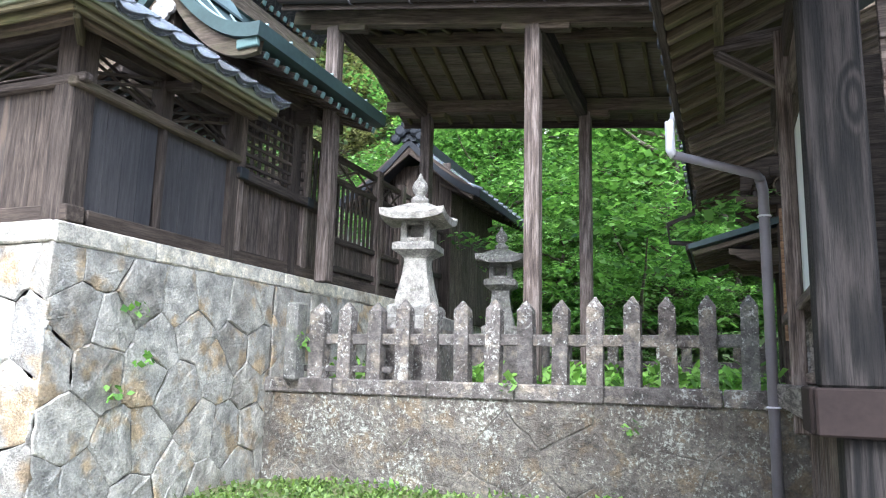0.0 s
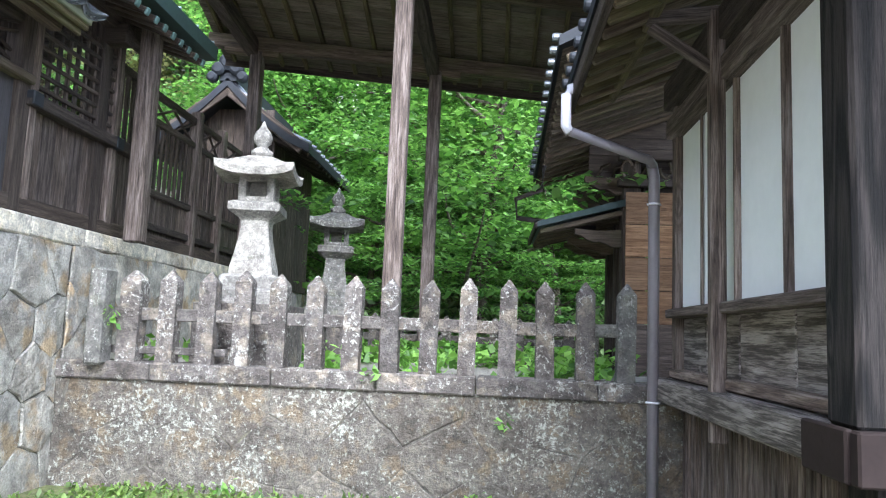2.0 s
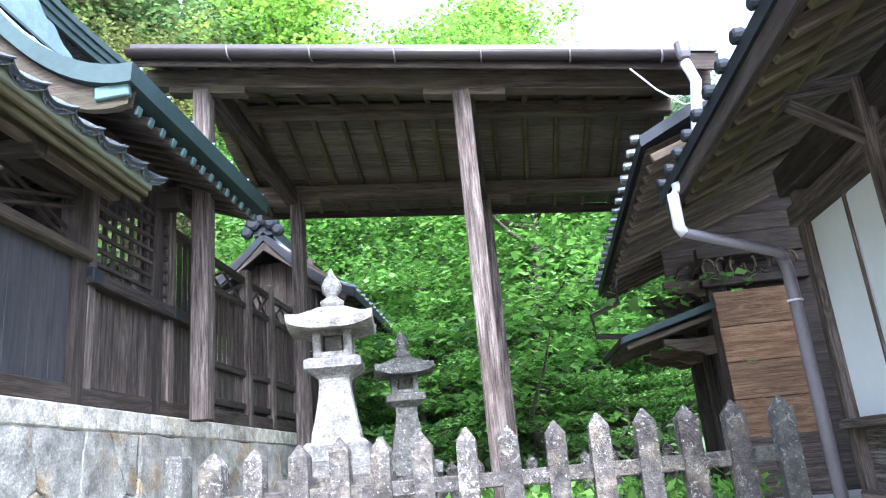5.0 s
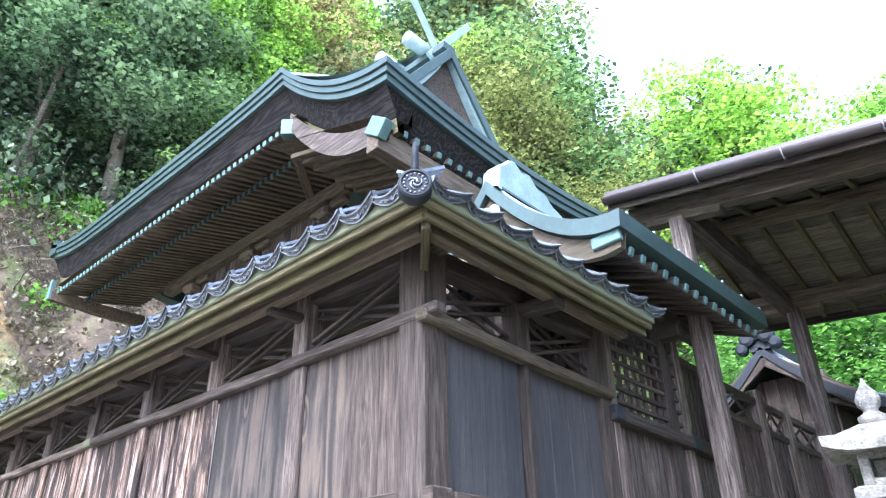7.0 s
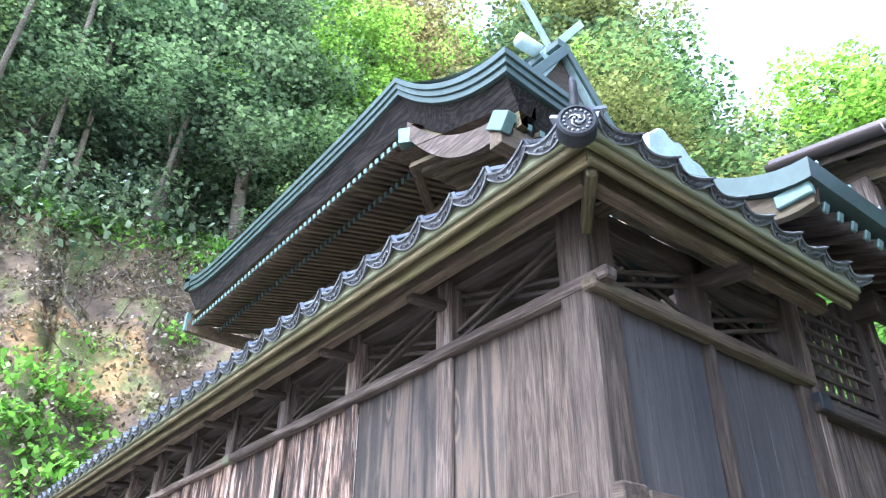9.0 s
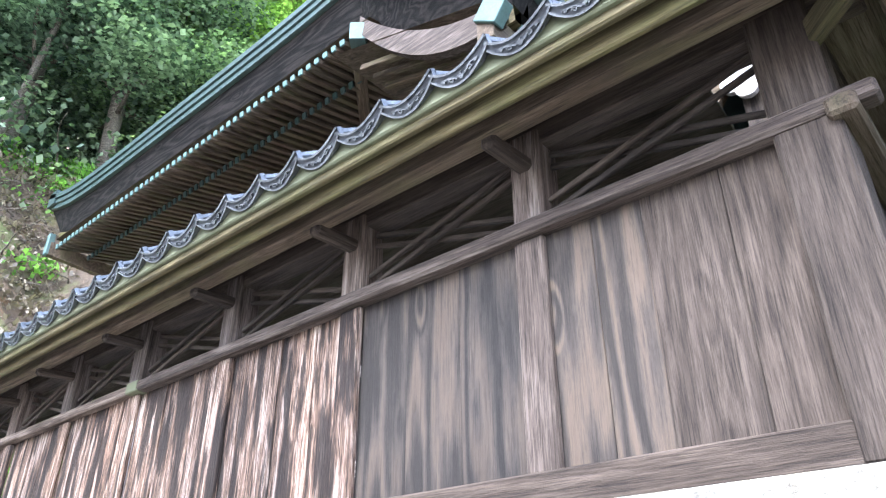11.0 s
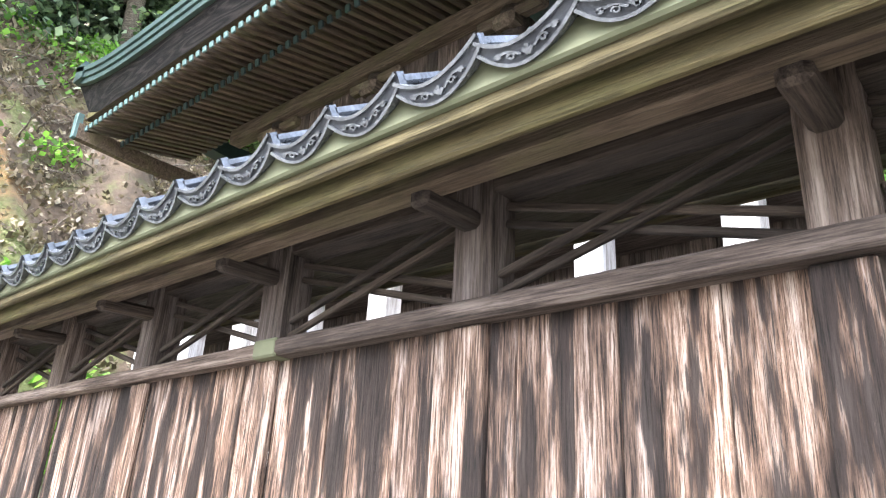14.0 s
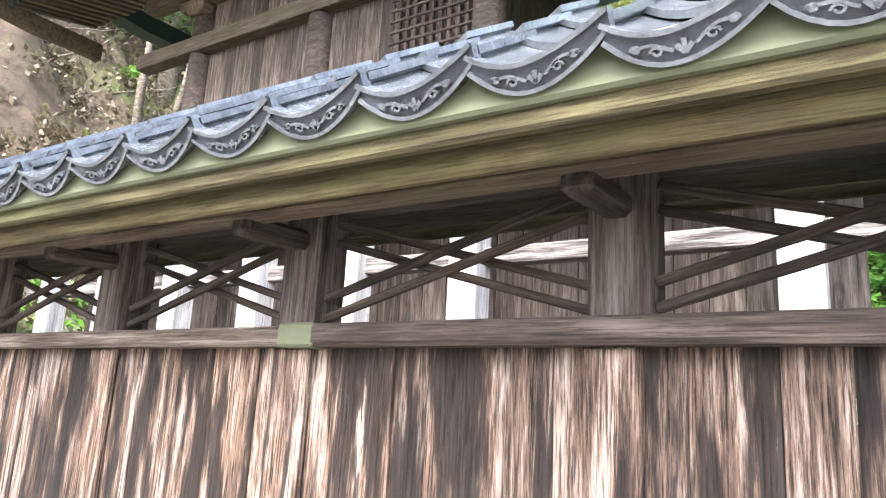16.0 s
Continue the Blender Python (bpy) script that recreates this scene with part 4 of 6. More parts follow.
def walkway():
    root = empty("covered_walkway", "open timber walkway with plank ceiling, squared posts and gutter", "walkway")
    yn, yf, ym = 6.65, 9.1, 7.88
    def ridge_z(x):
        return (near_z(x) + far_z(x)) / 2 + 0.55
    xl, xr = -4.5, 0.35
    for x, y, f, b in ((-3.98, yn, near_z, 2.4), (-1.7, yn, near_z, 1.35), (-3.87, yf, far_z, 1.35), (-1.63, yf, far_z, 1.35)):
        beam("post", (x, y, b), (x, y, f(x) - 0.02), 0.15, 0.15, W_POST, root, c=0.012)
    for y, f in ((yn, near_z), (yf, far_z)):
        beam("eave_beam", (xl, y, f(xl) + 0.08), (xr, y, f(xr) + 0.08), 0.13, 0.17, W_BEAM, root)
        for x in (-3.93, -1.67):
            beam("bracket", (x - 0.35, y, f(x) - 0.02 + 0.05), (x + 0.35, y, f(x) - 0.02 - 0.05), 0.12, 0.09, W_BEAM, root)
    for x in (-3.92, -1.66):
        beam("tie_beam", (x, yn, near_z(x) + 0.02), (x, yf, far_z(x) + 0.02), 0.14, 0.2, W_DARK, root)
    beam("ridge_beam", (xl, ym, ridge_z(xl) - 0.08), (xr, ym, ridge_z(xr) - 0.08), 0.12, 0.14, W_BEAM, root)
    n = 15
    for i in range(n):
        x = xl + 0.15 + (xr - xl - 0.3) * i / (n - 1)
        sl = (ridge_z(x) - near_z(x) - 0.2) / (ym - yn)
        beam("rafter", (x, yn - 0.26, near_z(x) + 0.2 - 0.26 * sl), (x, ym, ridge_z(x)), 0.05, 0.065, W_FASCIA, root)
        sl = (ridge_z(x) - far_z(x) - 0.2) / (yf - ym)
        beam("rafter", (x, ym, ridge_z(x)), (x, yf + 0.5, far_z(x) + 0.2 - 0.5 * sl), 0.05, 0.065, W_FASCIA, root)
    for side in (0, 1):
        y0 = yn - 0.3 if side == 0 else yf + 0.55
        f = near_z if side == 0 else far_z
        w = 0.22
        steps = int(abs(ym - y0) / w) + 1
        for i in range(steps):
            ya, t = y0 + (ym - y0) * (i + 0.5) / steps, (i + 0.5) / steps
            def zz(x):
                sl = (ridge_z(x) - f(x) - 0.2) / abs(ym - (yn if side == 0 else yf))
                oh = 0.3 if side == 0 else 0.55
                return f(x) + 0.2 - oh * sl + t * (ridge_z(x) - f(x) - 0.2 + oh * sl) + 0.045
            tilt = 0.3 if side == 0 else -0.3
            beam("ceiling_board", (xl, ya, zz(xl)), (xr, ya, zz(xr)), round(abs(ym - y0) / steps * 1.06, 3), 0.016, W_SOFFIT, root, up=(0, -tilt, 1), c=0.002)
    # roof skin and edge
    for y0, f, oh in ((yn - 0.34, near_z, 0.34), (yf + 0.6, far_z, 0.6)):
        vs = []
        for x in (xl, xr):
            za = f(x) + 0.2 - oh * (ridge_z(x) - f(x) - 0.2) / 1.25
            vs += [(x, y0, za + 0.075), (x, ym, ridge_z(x) + 0.1), (x, ym, ridge_z(x) + 0.15), (x, y0, za + 0.125)]
        link_mesh("roof_skin", vs, [(0, 1, 5, 4), (3, 7, 6, 2), (0, 4, 7, 3), (0, 3, 2, 1), (4, 5, 6, 7)], GUTTER, root)
    yg = yn - 0.38
    def gz(x):
        return near_z(x) + 0.2 - 0.36 * (ridge_z(x) - near_z(x) - 0.2) / 1.25 + 0.03
    sec = [(0.06 * math.cos(a), 0.06 * math.sin(a)) for a in [math.pi + math.pi * i / 8 for i in range(9)]] + [(0.052 * math.cos(a), 0.052 * math.sin(a)) for a in [2 * math.pi - math.pi * i / 8 for i in range(9)]]
    sweep("gutter", [(xl, yg, gz(xl)), (0.05, yg, gz(0.05))], sec, GUTTER, root, smooth=True)
    beam("fascia", (xl, yn - 0.31, gz(xl) - 0.03), (xr, yn - 0.31, gz(xr) - 0.03), 0.025, 0.15, W_DARK, root)
    beam("fascia", (xl, yf + 0.56, far_z(xl) + 0.02), (xr, yf + 0.56, far_z(xr) + 0.02), 0.025, 0.12, W_DARK, root)
    for x in (-3.6, -2.9, -2.2, -1.5, -0.8, -0.1):
        tube("gutter_bracket", [(x, yg - 0.065, gz(x) + 0.02), (x, yg - 0.05, gz(x) - 0.05), (x, yg, gz(x) - 0.075), (x, yg + 0.06, gz(x) - 0.05)], 0.008, PIPE_GREY, root, n=6)
    return root


walkway()


# ---- gate with curved copper roof ----
def gate_profile(s):
    """Half roof profile: s from 0 at the ridge to 1 at the eave; (outward, height)."""
    return 1.12 * s, 5.18 - 0.78 * (1 - (1 - s) ** 1.9) + 0.04 * s ** 3


def copper_gate():
    root = empty("roofed_gate", "timber gate with curved green copper gable roof", "gate")
    cx, y0, y1 = -4.76, 4.82, 7.32
    n = 12
    for sgn, far in ((1, 1), (-1, 1)):
        vs, fs = [], []
        for y in (y0, y1):
            for i in range(n + 1):
                o, z = gate_profile(i / n)
                vs.append((cx + sgn * o, y, z))
            for i in range(n + 1):
                o, z = gate_profile(i / n)
                vs.append((cx + sgn * o * 0.99, y, z - 0.13))
        k = 2 * (n + 1)
        for i in range(n):
            fs += [(i, i + 1, k + i + 1, k + i), (n + 1 + i, n + 2 + i, k + n + 2 + i, k + n + 1 + i), (i, i + 1, n + 2 + i, n + 1 + i), (k + i, k + i + 1, k + n + 2 + i, k + n + 1 + i)]
        fs.append((n, n + n + 1, k + n + n + 1, k + n))
        link_mesh("copper_roof", vs, fs, COPPER, root)
        # standing seams
        for j in range(7):
            y = y0 + 0.12 + (y1 - y0 - 0.24) * j / 6
            tube("seam", [(cx + sgn * gate_profile(i / 8)[0], y, gate_profile(i / 8)[1] + 0.012) for i in range(9)], 0.014, COPPER_PALE, root, n=6)
        # bargeboard under the gable edge
        vs, fs = [], []
        for y in (y0 + 0.06, y0 + 0.12):
            for i in range(n + 1):
                o, z = gate_profile(i / n)
                vs += [(cx + sgn * o * 0.97, y, z - 0.13), (cx + sgn * o * 0.95, y, z - 0.25 - 0.05 * math.sin(math.pi * i / n))]
        k = 2 * (n + 1)
        for i in range(n):
            a = 2 * i
            fs += [(a, a + 2, a + 3, a + 1), (k + a, k + a + 1, k + a + 3, k + a + 2), (a + 1, a + 3, k + a + 3, k + a + 1)]
        link_mesh("bargeboard", vs, fs, W_BEAM, root)
        beam("barge_tip_cover", (cx + sgn * 0.86, y0 + 0.055, 4.27), (cx + sgn * 1.08, y0 + 0.055, 4.28), 0.05, 0.09, COPPER_MID, root)
        for j in range(14):
            y = y0 + 0.22 + (y1 - y0 - 0.4) * j / 13
            beam("rafter", (cx + sgn * 0.35, y, 4.46), (cx + sgn * 1.04, y, 4.22), 0.055, 0.06, W_DARK, root)
            beam("rafter_cap", (cx + sgn * 1.04, y, 4.22), (cx + sgn * 1.06, y, 4.213), 0.06, 0.065, COPPER_MID, root)
        beam("purlin", (cx + sgn * 0.55, y0 + 0.1, 4.3), (cx + sgn * 0.55, y1 - 0.1, 4.3), 0.12, 0.14, W_DARK, root)
        beam("purlin_block", (cx + sgn * 0.55, y0 + 0.2, 4.15), (cx + sgn * 0.55, y0 + 0.6, 4.15), 0.13, 0.1, W_BEAM, root)
        for y in (5.4, 6.42):
            beam("post", (cx + sgn * 0.45, y, 2.4), (cx + sgn * 0.45, y, 4.28), 0.14, 0.14, W_DARK, root)
    beam("cross_beam", (cx - 0.7, 5.4, 4.18), (cx + 0.7, 5.4, 4.18), 0.13, 0.18, W_DARK, root)
    beam("cross_beam", (cx - 0.7, 6.42, 4.18), (cx + 0.7, 6.42, 4.18), 0.13, 0.18, W_DARK, root)
    beam("king_post", (cx, 5.0, 4.3), (cx, 5.0, 4.95), 0.12, 0.12, W_DARK, root)
    vs, fs = lathe([(0.02, -0.05), (0.06, -0.04), (0.065, 0.0), (0.03, 0.015)], 12)
    for dx, dz, s in ((0, 0, 1.3), (-0.07, -0.06, 1), (0.07, -0.06, 1), (0, -0.12, 1), (-0.05, 0.07, 0.9), (0.05, 0.07, 0.9)):
        link_mesh("gable_pendant", vs, fs, W_PALE, root, "pale carved gable pendant", m=pose(cx + dx, y0 + 0.03, 4.82 + dz, 90) @ Matrix.Diagonal((s, s, s, 1)))
    sweep("ridge_box", [(cx, y0 + 0.1, 5.18), (cx, y1, 5.18)], [(-0.1, -0.08), (0.1, -0.08), (0.07, 0.02), (0.09, 0.04), (0.05, 0.07), (-0.05, 0.07), (-0.09, 0.04), (-0.07, 0.02)], COPPER, root)
    # cloud-shaped ornament along the ridge end
    k = 26
    prof = [(4.88 + 1.05 * i / k, 5.14 + 0.36 * math.sin(math.pi * (i / k) ** 0.55) ** 0.8 * (1 - 0.35 * i / k) * (1 + 0.09 * math.cos(9.5 * math.pi * i / k))) for i in range(k + 1)]
    vs = [(cx + dx, y, z - (0.025 if abs(dx) > 0.06 else 0)) for dx in (-0.09, -0.05, 0.05, 0.09) for y, z in prof] + [(cx + dx, y, 5.1) for dx in (-0.09, 0.09) for y, z in prof]
    fs = [(r * (k + 1) + i, r * (k + 1) + i + 1, (r + 1) * (k + 1) + i + 1, (r + 1) * (k + 1) + i) for r in range(3) for i in range(k)]
    fs += [(4 * (k + 1) + i, 4 * (k + 1) + i + 1, i + 1, i) for i in range(k)] + [(3 * (k + 1) + i, 3 * (k + 1) + i + 1, 5 * (k + 1) + i + 1, 5 * (k + 1) + i) for i in range(k)]
    link_mesh("ridge_ornament", vs, fs, COPPER_PALE, root, "pale green cloud-shaped ridge ornament")
    return root


copper_gate()


# ---- main shrine hall ----
def main_hall():
    root = empty("shrine_hall", "large old timber shrine hall with sweeping green copper roof", "shrine hall")
    ey, xl, xh, xk = 5.38, -17.2, -8.9, -6.6
    zt = 9.28
    path = []
    for i in range(25):
        s = i / 24
        x = xl + (xh - xl) * s
        path.append((x, ey, zt + 0.32 * abs(2 * s - 1) ** 5 * (1 if s < 0.5 else 0.35)))
    z1 = path[-1][2]
    for i in range(1, 15):
        s = i / 14
        path.append((xh + (xk - xh) * s, ey, 8.12 + (z1 - 8.12) * (1 - s) ** 2 + 0.0 * s))
    for i in range(1, 13):
        s = i / 12
        path.append((xk, ey + 5.7 * s, 8.12 - 0.25 * math.sin(math.pi * s)))
    # copper edge in three stepped folds, wood below
    for a, b, o in ((0.0, -0.1, 0.0), (-0.1, -0.2, -0.03), (-0.2, -0.3, -0.06)):
        sweep("copper_edge", path, [(o, a), (o, b + 0.008), (o - 0.02, b), (o - 0.3, b), (o - 0.3, a)], COPPER, root)
    sweep("eave_wood", path, [(-0.12, -0.3), (-0.34, -0.66), (-0.4, -0.68), (-0.6, -0.68), (-0.6, -0.3)], W_PILLAR, root)
    sweep("eave_fillet", path, [(-0.33, -0.68), (-0.36, -0.86), (-0.46, -0.86), (-0.46, -0.68)], W_FASCIA, root)
    left = [(xl, 10.9, zt + 0.2), (xl, 8.2, zt + 0.1), (xl, ey, zt + 0.32)]
    sweep("copper_edge", left, [(0.0, 0.0), (0.0, -0.3), (-0.3, -0.3), (-0.3, 0.0)], COPPER, root)
    sweep("verge_board", [(xl + 0.35, 7.5, 8.42), (xl + 0.35, 6.5, 8.4), (xl + 0.35, ey + 0.1, 8.45)], [(0.0, 0.0), (0.0, -0.25), (-0.12, -0.25), (-0.12, 0.0)], W_BEAM, root)
    # roof planes with sagging profile up to the ridge
    yr, zr = 8.2, 11.6
    n = 10
    cols = path[:25]
    vs, fs = [], []
    for x, y, z in cols:
        for i in range(n + 1):
            s = i / n
            vs.append((min(x, -8.2), y + (yr - y) * s, z + (zr - z) * s ** 1.5))
    for i in range(len(cols) - 1):
        for j in range(n):
            a = i * (n + 1) + j
            fs.append((a, a + 1, a + n + 2, a + n + 1))
    off = len(vs)
    for x, y, z in cols:
        vs += [(min(x, -8.2), yr, zr), (min(x, -8.2), 11.1, 9.2)]
    for i in range(len(cols) - 1):
        a = off + 2 * i
        fs.append((a, a + 1, a + 3, a + 2))
    link_mesh("copper_roof", vs, fs, COPPER_PALE, root, smooth=True)
    # front slope over the porch
    vs, fs = [], []
    m = 14
    for j in range(m + 1):
        y = ey + 5.7 * j / m
        lift = 8.12 - 0.25 * math.sin(math.pi * j / m)
        for i in range(n + 1):
            s = i / n
            top = 9.35 + 1.6 * (1 - abs(2 * j / m - 1))
            vs.append((xk + (-8.95 - xk) * s, y, lift + (top - lift) * s ** 1.6))
    for j in range(m):
        for i in range(n):
            a = j * (n + 1) + i
            fs.append((a, a + 1, a + n + 2, a + n + 1))
    link_mesh("copper_roof", vs, fs, COPPER_PALE, root, smooth=True)
    # dormer gable facing the walkway
    gx, gy, gz = -7.9, 8.0, 10.9
    for sgn in (-1, 1):
        vs = []
        for x in (gx, -9.6):
            for s in (0, 0.25, 0.5, 0.75, 1.0):
                vs.append((x, gy + sgn * 1.2 * s, gz - 1.5 * (1 - (1 - s) ** 1.5) ))
            for s in (0, 0.25, 0.5, 0.75, 1.0):
                vs.append((x, gy + sgn * 1.2 * s, gz - 0.14 - 1.5 * (1 - (1 - s) ** 1.5)))
        fs = []
        for i in range(4):
            fs += [(i, i + 1, 11 + i, 10 + i), (5 + i, 6 + i, 16 + i, 15 + i), (i, 5 + i, 6 + i, i + 1)]
        link_mesh("dormer_roof", vs, fs, COPPER_PALE, root)
        beam("dormer_barge", (gx + 0.03, gy, gz - 0.1), (gx + 0.03, gy + sgn * 1.1, gz - 1.5), 0.05, 0.16, COPPER, root)
        beam("forked_finial", (gx - 0.3, gy - sgn * 0.9, gz + 1.4), (gx - 0.3, gy + sgn * 0.2, gz - 0.1), 0.06, 0.14, COPPER_PALE, root)
    link_mesh("dormer_panel", [(gx - 0.12, gy, gz - 0.15), (gx - 0.12, gy - 1.05, gz - 1.55), (gx - 0.12, gy + 1.05, gz - 1.55), (gx - 0.16, gy, gz - 0.15), (gx - 0.16, gy - 1.05, gz - 1.55), (gx - 0.16, gy + 1.05, gz - 1.55)], [(0, 1, 2), (3, 5, 4), (0, 3, 4, 1), (1, 4, 5, 2)], W_DARK, root)
    for x in (gx - 0.5, gx - 1.2):
        tube("ridge_log", [(x, gy - 0.55, gz + 0.22), (x, gy + 0.55, gz + 0.22)], 0.13, COPPER_PALE, root, n=16)
    sweep("ridge_box", [(gx, gy, gz), (-9.6, gy, gz)], [(-0.16, -0.05), (0.16, -0.05), (0.14, 0.1), (-0.14, 0.1)], COPPER, root)
    # soffit boards and two tiers of rafters
    link_mesh("soffit", [(xl + 0.5, ey + 0.15, 8.5), (xh + 0.3, ey + 0.15, 8.42), (xh + 0.3, 7.4, 8.85), (xl + 0.5, 7.4, 8.85)], [(0, 1, 2, 3)], W_BEAM, root)
    k = 50
    for i in range(k):
        x = xl + 0.55 + (xh - xl - 0.75) * i / (k - 1)
        beam("rafter", (x, ey + 0.2, 8.36), (x, 6.3, 8.52), 0.07, 0.075, W_BEAM, root)
        beam("rafter_cap", (x, ey + 0.17, 8.355), (x, ey + 0.2, 8.36), 0.078, 0.085, COPPER_MID, root)
        beam("rafter", (x, 6.15, 8.36), (x, 7.3, 8.62), 0.075, 0.085, W_BEAM, root)
        beam("rafter_cap", (x, 6.12, 8.353), (x, 6.15, 8.36), 0.083, 0.095, COPPER, root)
    # porch underside
    for i in range(26):
        y = ey + 0.35 + 0.2 * i
        beam("rafter", (xk - 0.25, y, 7.36), (xk - 2.3, y, 7.95), 0.07, 0.075, W_BEAM, root)
        beam("rafter_cap", (xk - 0.22, y, 7.352), (xk - 0.25, y, 7.36), 0.078, 0.085, COPPER_MID, root)
    link_mesh("soffit", [(xk - 0.3, ey + 0.15, 7.46), (xk - 0.3, 11, 7.46), (xk - 2.6, 11, 8.2), (xk - 2.6, ey + 0.15, 8.2)], [(0, 1, 2, 3)], W_BEAM, root)
    # curved bargeboard between hip corner and porch
    vs, fs = [], []
    for i in range(15):
        s = i / 14
        x = xh + 0.12 + (xk - 0.2 - xh - 0.12) * s
        z = 7.32 + (z1 - 0.85 - 7.36) * (1 - s) ** 2
        dep = 0.27 + 0.08 * math.sin(math.pi * s)
        for y in (ey + 0.16, ey + 0.26):
            vs += [(x, y, z + 0.06), (x, y, z + 0.06 - dep)]
    for i in range(14):
        a = 4 * i
        fs += [(a, a + 4, a + 5, a + 1), (a + 2, a + 3, a + 7, a + 6), (a + 1, a + 5, a + 7, a + 3), (a, a + 2, a + 6, a + 4)]
    link_mesh("curved_bargeboard", vs, fs, W_GREY, root, "weathered curved bargeboard")
    beam("end_cover", (xk - 0.34, ey + 0.15, 7.15), (xk - 0.2, ey + 0.15, 7.35), 0.14, 0.3, COPPER_MID, root)
    beam("hip_rafter", (xh + 0.1, ey + 0.15, 8.3), (-10.3, 7.1, 8.6), 0.16, 0.2, W_BEAM, root)
    beam("hip_cap", (xh + 0.14, ey + 0.12, 8.29), (xh + 0.02, ey + 0.26, 8.31), 0.19, 0.24, COPPER_MID, root)
    beam("end_cover", (xl + 0.4, ey + 0.1, 8.2), (xl + 0.4, ey + 0.1, 8.62), 0.12, 0.1, COPPER_MID, root)
    beam("porch_beam", (-6.95, 5.5, 7.1), (-6.95, 10.8, 7.1), 0.2, 0.3, W_BEAM, root)
    # body: posts, beams, brackets, boards
    wy, bx0, bx1 = 7.25, -14.0, -9.9
    for x in (bx0, -12.0, bx1):
        tube("pillar", [(x, wy, 3.2), (x, wy, 8.3)], 0.16, W_DARK, root, n=16)
        beam("bracket_block", (x, wy - 0.25, 8.05), (x, wy + 0.1, 8.05), 0.3, 0.2, W_BEAM, root, c=0.05)
        beam("bracket_arm", (x - 0.45, wy - 0.05, 8.2), (x + 0.45, wy - 0.05, 8.2), 0.16, 0.14, W_BEAM, root, c=0.04)
    for z, h in ((8.4, 0.24), (7.55, 0.2), (6.3, 0.2), (4.9, 0.2)):
        beam("wall_beam", (bx0 - 1.1, wy - 0.08, z), (bx1 + 0.5, wy - 0.08, z), 0.2, h, W_BEAM, root)
    kx = 26
    for i in range(kx):
        w = (bx1 - bx0) / kx
        x = bx0 + w * (i + 0.5)
        beam("wall_plank", (x, wy, 3.3), (x, wy, 8.4), 0.03, round(w - 0.006, 3), W_GREY if i % 3 else W_DARK, root, up=(1, 0, 0), c=0.004)
    for i in range(20):
        y = wy + 0.1 + 0.2 * i
        beam("wall_plank", (bx1, y, 3.3), (bx1, y, 8.4), 0.19, 0.03, W_DARK, root, up=(1, 0, 0), c=0.004)
        beam("wall_plank", (bx0, y, 3.3), (bx0, y, 8.4), 0.19, 0.03, W_DARK, root, up=(1, 0, 0), c=0.004)
    # grille high on the wall
    for i in range(9):
        beam("grille_bar", (-10.9 + 0.1 * i, wy - 0.06, 6.5), (-10.9 + 0.1 * i, wy - 0.06, 7.4), 0.035, 0.035, W_DARK, root)
    for i in range(7):
        beam("grille_bar", (-11.0, wy - 0.075, 6.6 + 0.12 * i), (-10.0, wy - 0.075, 6.6 + 0.12 * i), 0.03, 0.03, W_DARK, root)
    # verandah, seen through the fence openings; pale posts carry bright light in their colour
    for i in range(8):
        x = -7.25 - 0.92 * i
        beam("verandah_post", (x, 5.75, 2.3), (x, 5.75, 4.72), 0.2, 0.18, W_PALE, root, "verandah post coloured pale for the bright light on it")
    for z in (4.24, 3.4):
        beam("verandah_rail", (-14.2, 5.8, z), (-6.9, 5.8, z), 0.1, 0.11, W_SILVER, root)
    beam("verandah_floor", (-14.2, 6.45, 4.78), (-6.8, 6.45, 4.78), 1.6, 0.08, W_GREY, root)
    for i in range(35):
        x = -13.9 + 0.2 * i
        beam("base_plank", (x, 6.3, 2.3), (x, 6.3, 4.74), 0.03, 0.194, W_GREY, root, up=(1, 0, 0), c=0.004)
    return root


main_hall()


